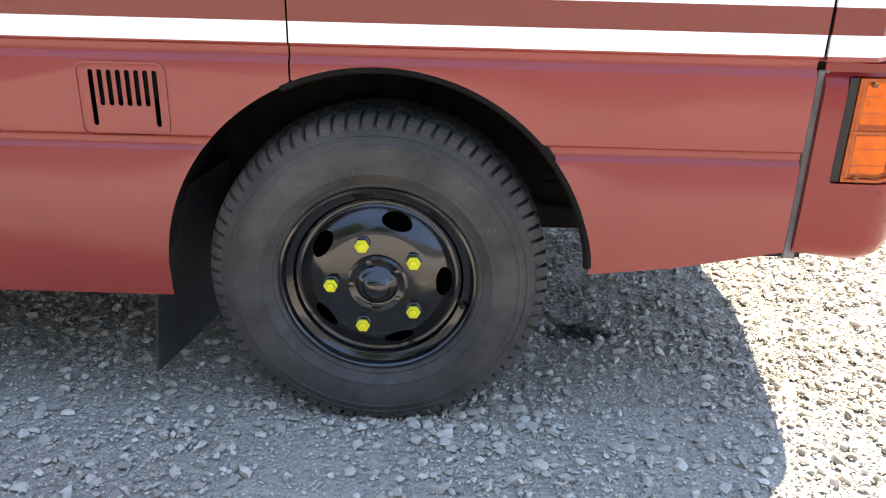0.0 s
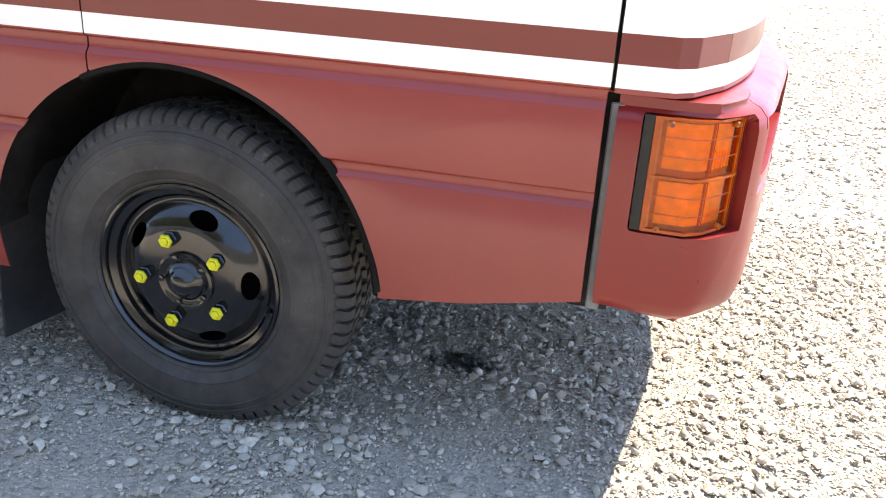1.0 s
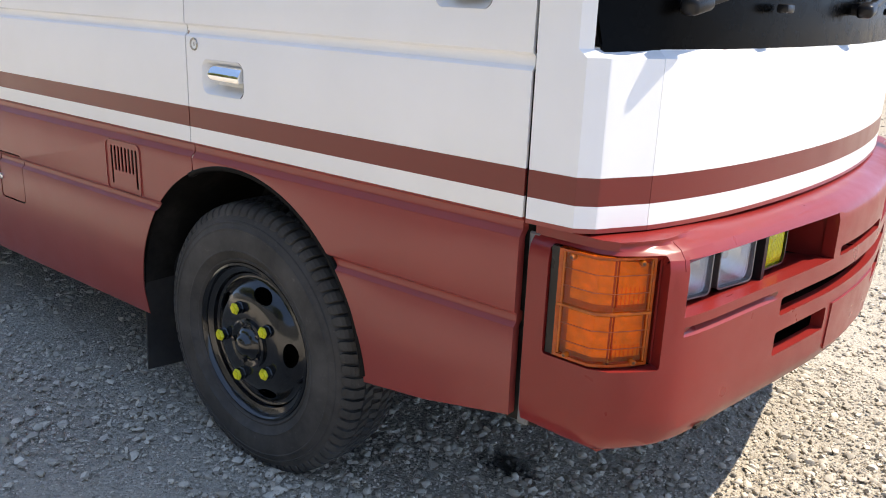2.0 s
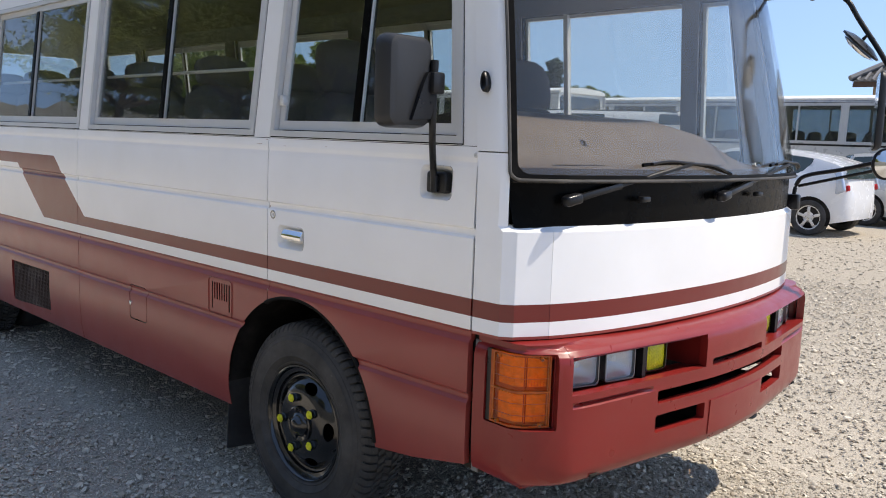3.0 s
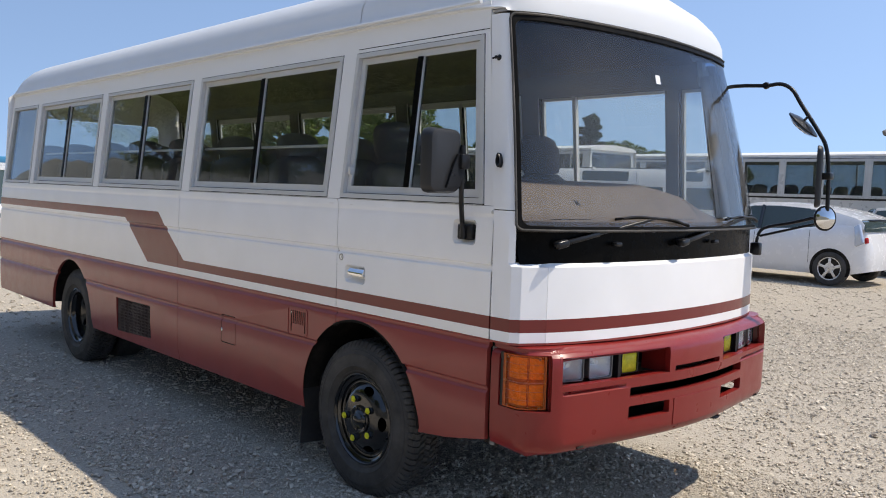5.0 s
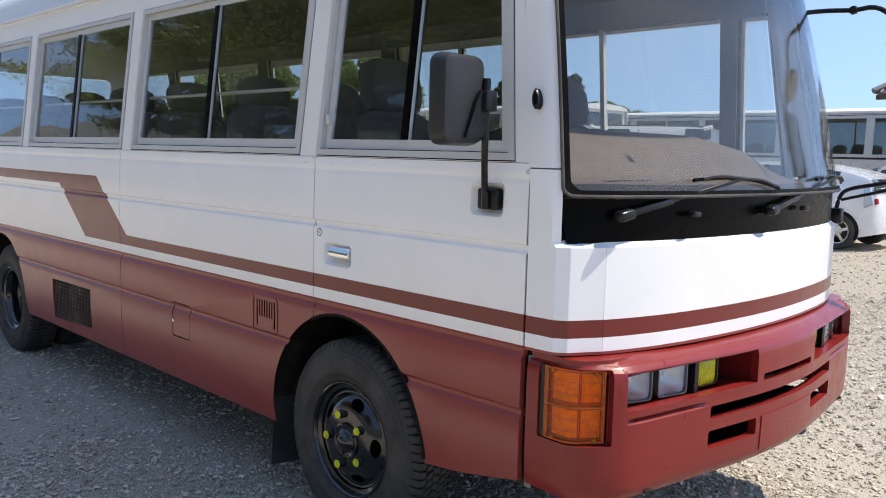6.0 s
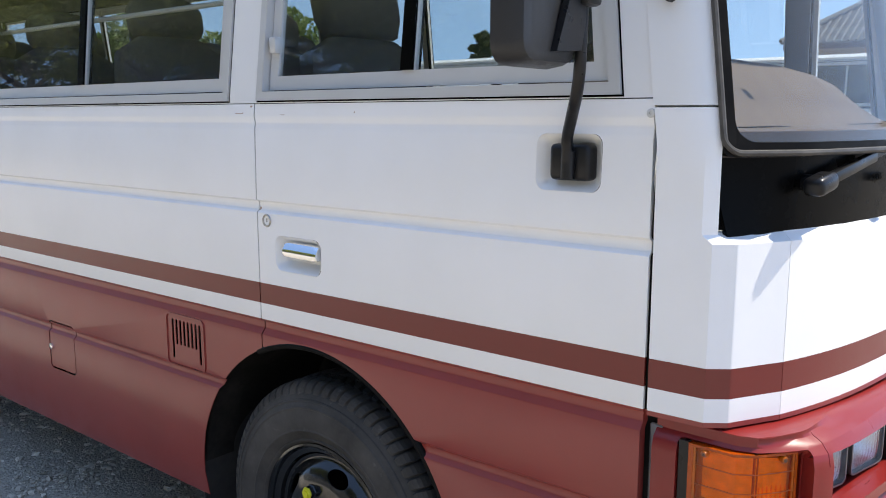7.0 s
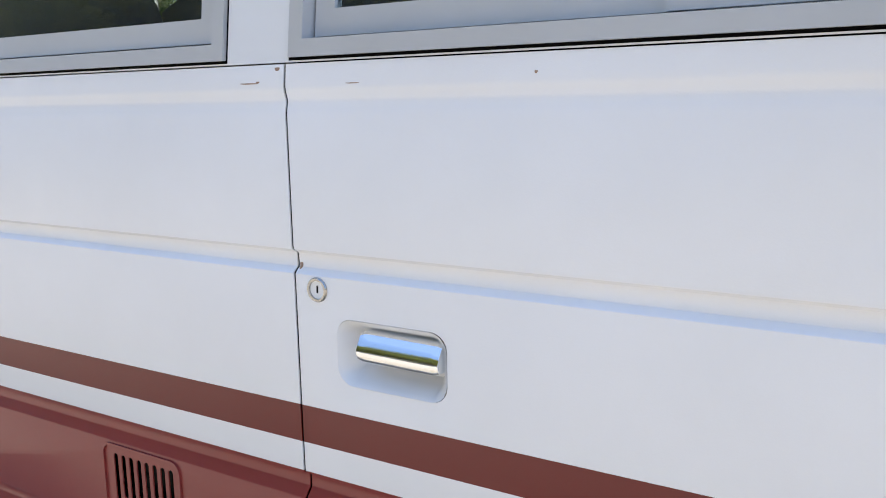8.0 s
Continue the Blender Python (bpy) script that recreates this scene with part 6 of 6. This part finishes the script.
def house(x0, x1, y0, y1, eave, ridge):
    h = tagged(new("house"), "house with a grey tiled hip roof and ochre walls", "house")
    part("wall", box((x0 + 0.8, y0 + 0.8, 0), (x1 - 0.8, y1 - 0.8, eave)), M["wall"], h)
    ym = (y0 + y1) / 2
    bm = bmesh.new()
    rx0, rx1 = x0 + (ym - y0) * 0.8, x1 - (ym - y0) * 0.8
    corners = [Vector((x0, y0, eave)), Vector((x1, y0, eave)), Vector((x1, y1, eave)), Vector((x0, y1, eave))]
    r0, r1 = Vector((rx0, ym, ridge)), Vector((rx1, ym, ridge))
    for q in ((corners[0], corners[1], r1, r0), (corners[2], corners[3], r0, r1), (corners[3], corners[0], r0, r0), (corners[1], corners[2], r1, r1)):
        vs = []
        for p in q:
            if not vs or (p - vs[-1]).length > 1e-5:
                vs.append(p)
        bm.faces.new([bm.verts.new(p) for p in vs])
    bmesh.ops.solidify(bm, geom=bm.faces[:], thickness=0.15)
    roof = part("roof", bm, M["tile"], h, smooth=False)
    for k in range(1, 44):
        x = x0 + (x1 - x0) * k / 44
        t = min(1.0, (x - x0) / (rx0 - x0), (x1 - x) / (x1 - rx1))
        part("tile_row", tube([(x, y0 - 0.02, eave + 0.03), (x, y0 + (ym - y0) * t, eave + (ridge - eave) * t + 0.03)], 0.065, 6), M["tile"], roof)
    part("ridge_cap", tube([r0 + Vector((-0.3, 0, 0.12)), r1 + Vector((0.3, 0, 0.12))], 0.2, 8), M["tile"], roof)
    for c, r in ((corners[0], r0), (corners[1], r1)):
        part("hip_cap", tube([c + Vector((0, 0, 0.12)), r + Vector((0, 0, 0.12))], 0.14, 8), M["tile"], roof)
    part("eave_board", box((x0 + 0.1, y0 + 0.1, eave - 0.28), (x1 - 0.1, y0 + 0.2, eave - 0.05)), M["timber"], h)
    for k in range(5):
        x = x0 + 1.4 + k * (x1 - x0 - 2.8) / 4
        part("post", box((x - 0.08, y0 + 0.74, 0), (x + 0.08, y0 + 0.80, eave)), M["timber"], h)
    return h


house(-11.75, 2.75, 40.0, 50.0, 4.75, 7.6)
blue = tagged(new("shed"), "far low shed with a bright blue roof", "building")
M["blue"] = simple("blue_sheet_roof", (0.05, 0.25, 0.45), 0.5, vary=0.1, scale=1.0)
part("wall", box((-135, 28, 0), (-112, 60, 3.2)), M["car_silver"], blue)
part("roof", box((-136, 27, 3.2), (-111, 61, 4.0), 0.1), M["blue"], blue)

# ---- trees ----
M["leaf_a"] = leaf_mat("broad_leaf", (0.085, 0.14, 0.035), (0.18, 0.235, 0.075))
M["leaf_b"] = leaf_mat("conifer_leaf", (0.035, 0.060, 0.028), (0.080, 0.11, 0.045))
M["leaf_c"] = leaf_mat("pine_needle", (0.10, 0.125, 0.03), (0.25, 0.265, 0.075))
M["bark"] = simple("bark", (0.095, 0.075, 0.058), 0.9, vary=0.35, scale=7.0, bump=0.8, bump_scale=40.0)


def leaves(clumps, per, size, rng, flat=0.6, loose=False):
    """Small leaf blades scattered through clumps of (centre, radii)."""
    pts = []
    for c, rad in clumps:
        d = rng.normal(size=(per, 3))
        if loose:
            pts.append(np.array(c) + d * np.array(rad) * 0.55)
            continue
        d /= np.linalg.norm(d, axis=1)[:, None]
        pts.append(np.array(c) + d * np.array(rad) * rng.uniform(0.35, 1.0, (per, 1)) ** 0.5)
    p = np.concatenate(pts)
    n = len(p)
    a = rng.normal(size=(n, 3))
    a[:, 2] *= flat
    a /= np.linalg.norm(a, axis=1)[:, None]
    b = np.cross(a, rng.normal(size=(n, 3)))
    b /= np.linalg.norm(b, axis=1)[:, None]
    s = size * rng.uniform(0.6, 1.4, (n, 1))
    v = np.stack([p - a * s, p + b * s * 0.45, p + a * s, p - b * s * 0.45], 1).reshape(-1, 3)
    me = bpy.data.meshes.new("crown")
    me.from_pydata(v.tolist(), [], np.arange(4 * n).reshape(-1, 4).tolist())
    return me


def tree(name, label, place, height, spread, kind, seed, per=260, size=0.16):
    rng = np.random.default_rng(seed)
    t = tagged(new(name), label, "tree", group="pines at the yard's edge" if kind == "pine" else "trees behind the yard")
    lean = rng.uniform(-0.08, 0.08, 2) * height
    stem = smooth_line([(0, 0, -0.05), (lean[0] * 0.2, lean[1] * 0.3, height * 0.3), (lean[0] * 0.8, lean[1] * 0.7, height * 0.62), (lean[0], lean[1], height * 0.95)], 5)
    base = 0.028 * height + 0.05
    bm = tube(stem, [base * (1 - 0.9 * k / (len(stem) - 1)) for k in range(len(stem))], 9)
    clumps = []
    n = {"conifer": 22, "pine": 30}.get(kind, 15)
    for k in range(n):
        u = (k + 0.5) / n
        a = k * 2.399 + rng.uniform(-0.4, 0.4)
        if kind == "conifer":
            h = height * (0.18 + 0.78 * u)
            reach = spread * (1 - u) ** 0.8 * rng.uniform(0.75, 1.1) + 0.15
            drop = -0.08 * reach
        elif kind == "pine":
            h = height * (0.56 + 0.40 * u)
            reach = spread * (1.15 - 0.75 * u) * rng.uniform(0.55, 1.1)
            drop = 0.05 * reach
        else:
            h = height * (0.34 + 0.52 * u)
            reach = spread * (0.55 + 0.6 * math.sin(math.pi * min(1, 0.25 + 0.7 * u))) * rng.uniform(0.6, 1.05)
            drop = 0.28 * reach
        i = min(len(stem) - 1, int(len(stem) * h / height))
        s = stem[i]
        tip = Vector((s.x + reach * math.cos(a), s.y + reach * math.sin(a), h + drop))
        mid = s.lerp(tip, 0.5) + Vector((0, 0, 0.10 * reach))
        bm = add_bm(bm, tube([s, mid, tip], [base * 0.34, base * 0.2, base * 0.06], 6))
        r = spread * (0.30 if kind != "pine" else 0.25) * rng.uniform(0.75, 1.25)
        fl = {"conifer": 0.45, "pine": 0.30}.get(kind, 0.72)
        clumps.append((tuple(tip), (r, r, r * fl)))
        clumps.append((tuple(s.lerp(tip, 0.62)), (r * 0.8, r * 0.8, r * fl * 0.8)))
    if kind != "pine":
        clumps.append(((stem[-1].x, stem[-1].y, height * 0.93), (spread * 0.25, spread * 0.25, height * 0.08)))
    part("trunk", bm, M["bark"], t)
    me = leaves(clumps, per, size, rng, loose=kind == "pine")
    me.materials.append(M[{"conifer": "leaf_b", "pine": "leaf_c"}.get(kind, "leaf_a")])
    crown = new("crown", me)
    crown.parent = t
    t.matrix_world = pose(*place, 0, 0, rng.uniform(0, 360))
    return t


# far trees over the roofs of the parked coaches
tree("conifer", "tall dark conifer on the skyline", (-52.0, 60.0, 0), 8.6, 1.6, "conifer", 11, 420, 0.15)
tree("conifer", "tall dark conifer on the skyline", (-44.8, 60.0, 0), 8.9, 2.2, "conifer", 12, 450, 0.16)
tree("conifer", "tall dark conifer on the skyline", (-46.6, 62.0, 0), 7.6, 1.9, "conifer", 13, 420, 0.15)
for k, (x, y, h, s) in enumerate(((-40.2, 60, 6.3, 2.6), (-37.4, 61, 5.5, 2.2), (-49.5, 63, 6.2, 2.4), (-55.5, 61, 6.6, 2.6), (-60.5, 62, 6.9, 2.8), (-66, 60, 6.4, 2.8), (-72, 58, 7.0, 3.0), (-80, 55, 7.4, 3.2), (-90, 50, 7.0, 3.4), (-100, 46, 7.6, 3.6), (-33, 64, 5.2, 2.2))):
    tree("broadleaf_tree", "far green broadleaf tree on the skyline", (x, y, 0), h, s, "broad", 30 + k, 380, 0.16)
for k, (x, y, h, s) in enumerate(((-31.0, 25.0, 6.4, 2.4), (-38.0, 24.0, 6.6, 2.5), (-47.0, 26.0, 6.4, 2.4))):
    tree("broadleaf_tree", "leafy green tree behind the parked row", (x, y, 0), h, s, "broad", 60 + k, 260, 0.17)
# pines on the near side of the yard, seen in the window glass
for k, (x, y, h, s) in enumerate(((-7.2, -11.5, 8.6, 3.9), (-11.4, -13.2, 9.2, 4.2), (-15.2, -10.8, 9.0, 4.0), (-20.5, -12.4, 9.4, 4.2), (-27.0, -11.0, 8.8, 4.0), (-1.0, -14.5, 8.4, 3.6))):
    tree("pine_tree", "spreading pine with bare trunk at the yard's edge", (x, y, 0), h, s, "pine", 80 + k, 520, 0.085)

# ---- wooded ridge on the open side, seen in the window glass ----
def ridge():
    n = Nodes("far_woods")
    tone = n.mix(n.noise(0.35, 6.0, 0.7), (0.12, 0.12, 0.105), (0.27, 0.262, 0.235))
    n.set(Base_Color=tone, Roughness=0.95, Specular_IOR_Level=0.1)
    n.bump(n.noise(0.5, 6.0, 0.7), 1.0, 1.0)
    bm = bmesh.new()
    rows = []
    for k in range(121):
        x = -260 + k * 4.0
        top = 25.0 + 5.0 * noise.noise((x * 0.018, 2.0, 0.0)) + 2.2 * noise.noise((x * 0.09, 5.0, 0.0)) + 0.9 * noise.noise((x * 0.33, 9.0, 0.0))
        rows.append([bm.verts.new((x, y, top * q - 0.5)) for y, q in ((-62, 0.0), (-66, 0.42), (-72, 0.74), (-80, 1.0), (-110, 1.02), (-150, 0.0))])
    for a, b in zip(rows, rows[1:]):
        for k in range(5):
            bm.faces.new([a[k], b[k], b[k + 1], a[k + 1]])
    bmesh.ops.recalc_face_normals(bm, faces=bm.faces)
    return tagged(link("backdrop", bm, n.m), "low wooded ridge beyond the yard", "hill", kind="structure")


ridge()

# ---- the ground ----


def ground_sheet():
    bm = bmesh.new()
    xs = sorted(set([-400, -200, -100, -60, -40, -30, -20, -14, 14, 20, 30, 40, 60, 100, 200, 400] + [round(-10 + 0.5 * k, 2) for k in range(41)]))
    grid = [[bm.verts.new((x, y, -0.004 + 0.012 * noise.noise((x * 0.6, y * 0.6, 0.3)) * (1 if abs(x) < 60 and abs(y) < 60 else 0) - 0.006)) for y in xs] for x in xs]
    for a, b in zip(grid, grid[1:]):
        for k in range(len(xs) - 1):
            bm.faces.new([a[k], b[k], b[k + 1], a[k + 1]])
    return link("ground", bm, M["ground"])


tagged(ground_sheet(), "pale grey crushed gravel yard", "ground", kind="structure")


def stones(name, label, spots, sizes, seed, fine=False):
    """Loose gravel stones, each a squashed, uneven lump, joined into one."""
    rng = np.random.default_rng(seed)
    t = (1 + 5 ** 0.5) / 2
    base = np.array([(-1, t, 0), (1, t, 0), (-1, -t, 0), (1, -t, 0), (0, -1, t), (0, 1, t), (0, -1, -t), (0, 1, -t), (t, 0, -1), (t, 0, 1), (-t, 0, -1), (-t, 0, 1)]) / 1.9
    tri = np.array([(0, 11, 5), (0, 5, 1), (0, 1, 7), (0, 7, 10), (0, 10, 11), (1, 5, 9), (5, 11, 4), (11, 10, 2), (10, 7, 6), (7, 1, 8), (3, 9, 4), (3, 4, 2), (3, 2, 6), (3, 6, 8), (3, 8, 9), (4, 9, 5), (2, 4, 11), (6, 2, 10), (8, 6, 7), (9, 8, 1)])
    if fine:
        ring = [(math.cos(k * math.pi / 2), math.sin(k * math.pi / 2)) for k in range(4)]
        base = np.array([(c, d, -0.2) for c, d in ring] + [((c - d) * 0.56, (c + d) * 0.56, 0.62) for c, d in ring] + [(0.05, 0.03, 0.80)])
        tri = np.array([q for k in range(4) for q in ((k, (k + 1) % 4, 4 + k), (4 + k, (k + 1) % 4, 4 + (k + 1) % 4), (4 + k, 4 + (k + 1) % 4, 8))])
    n, q = len(spots), len(base)
    v = base[None] * rng.uniform(0.7, 1.25, (n, q, 1)) * np.stack([rng.uniform(0.75, 1.3, n), rng.uniform(0.6, 1.0, n), rng.uniform(0.4, 0.75, n)], 1)[:, None]
    a = rng.uniform(0, 2 * np.pi, n)
    b = rng.uniform(-0.4, 0.4, n)
    y, z = v[..., 1] * np.cos(b)[:, None] - v[..., 2] * np.sin(b)[:, None], v[..., 1] * np.sin(b)[:, None] + v[..., 2] * np.cos(b)[:, None]
    x = v[..., 0]
    v = np.stack([x * np.cos(a)[:, None] - y * np.sin(a)[:, None], x * np.sin(a)[:, None] + y * np.cos(a)[:, None], z], -1) * sizes[:, None, None]
    v[..., :2] += spots[:, None]
    v[..., 2] += (sizes * 0.12)[:, None] - 0.004
    me = bpy.data.meshes.new(name)
    me.from_pydata(v.reshape(-1, 3).tolist(), [], (tri[None] + q * np.arange(n)[:, None, None]).reshape(-1, 3).tolist())
    me.materials.append(M["stone"])
    if not fine:
        me.shade_smooth()
        me.set_sharp_from_angle(angle=radians(48))
    ob = new(name, me)
    return tagged(ob, label, "gravel", kind="stuff")


rng = np.random.default_rng(4)


def scatter(n, x0, x1, y0, y1, lo, hi):
    u = rng.uniform(0, 1, n)
    return np.stack([rng.uniform(x0, x1, n), rng.uniform(y0, y1, n)], 1), lo * (hi / lo) ** (u ** 3.0)


s, d = scatter(66000, -1.7, 2.5, -0.8, 2.2, 0.0040, 0.019)
thin = np.array([noise.noise((x * 1.7, y * 1.7, 3.1)) > rng.uniform(-0.55, 0.35) for x, y in s])
stones("gravel", "loose pale grey gravel stones lying under the bus", s[thin], d[thin], 5)
s, d = scatter(60000, -1.5, 2.3, -0.8, 2.0, 0.0026, 0.0065)
stones("grit", "fine pale grey stone grit between the gravel", s, d, 8, True)
s, d = scatter(78000, -4.4, 4.8, -1.3, 8.0, 0.0060, 0.018)
outer = ~((s[:, 0] > -1.6) & (s[:, 0] < 2.4) & (s[:, 1] > -0.8) & (s[:, 1] < 2.1))
stones("gravel", "loose pale grey gravel stones spread over the yard", s[outer], d[outer], 6, True)
s, d = scatter(26000, -11.0, 7.0, -4.0, 14.0, 0.011, 0.030)
outer = ~((s[:, 0] > -2.2) & (s[:, 0] < 3.4) & (s[:, 1] > -1.2) & (s[:, 1] < 2.6))
stones("gravel", "coarse pale grey gravel stones of the open yard", s[outer], d[outer], 7, True)
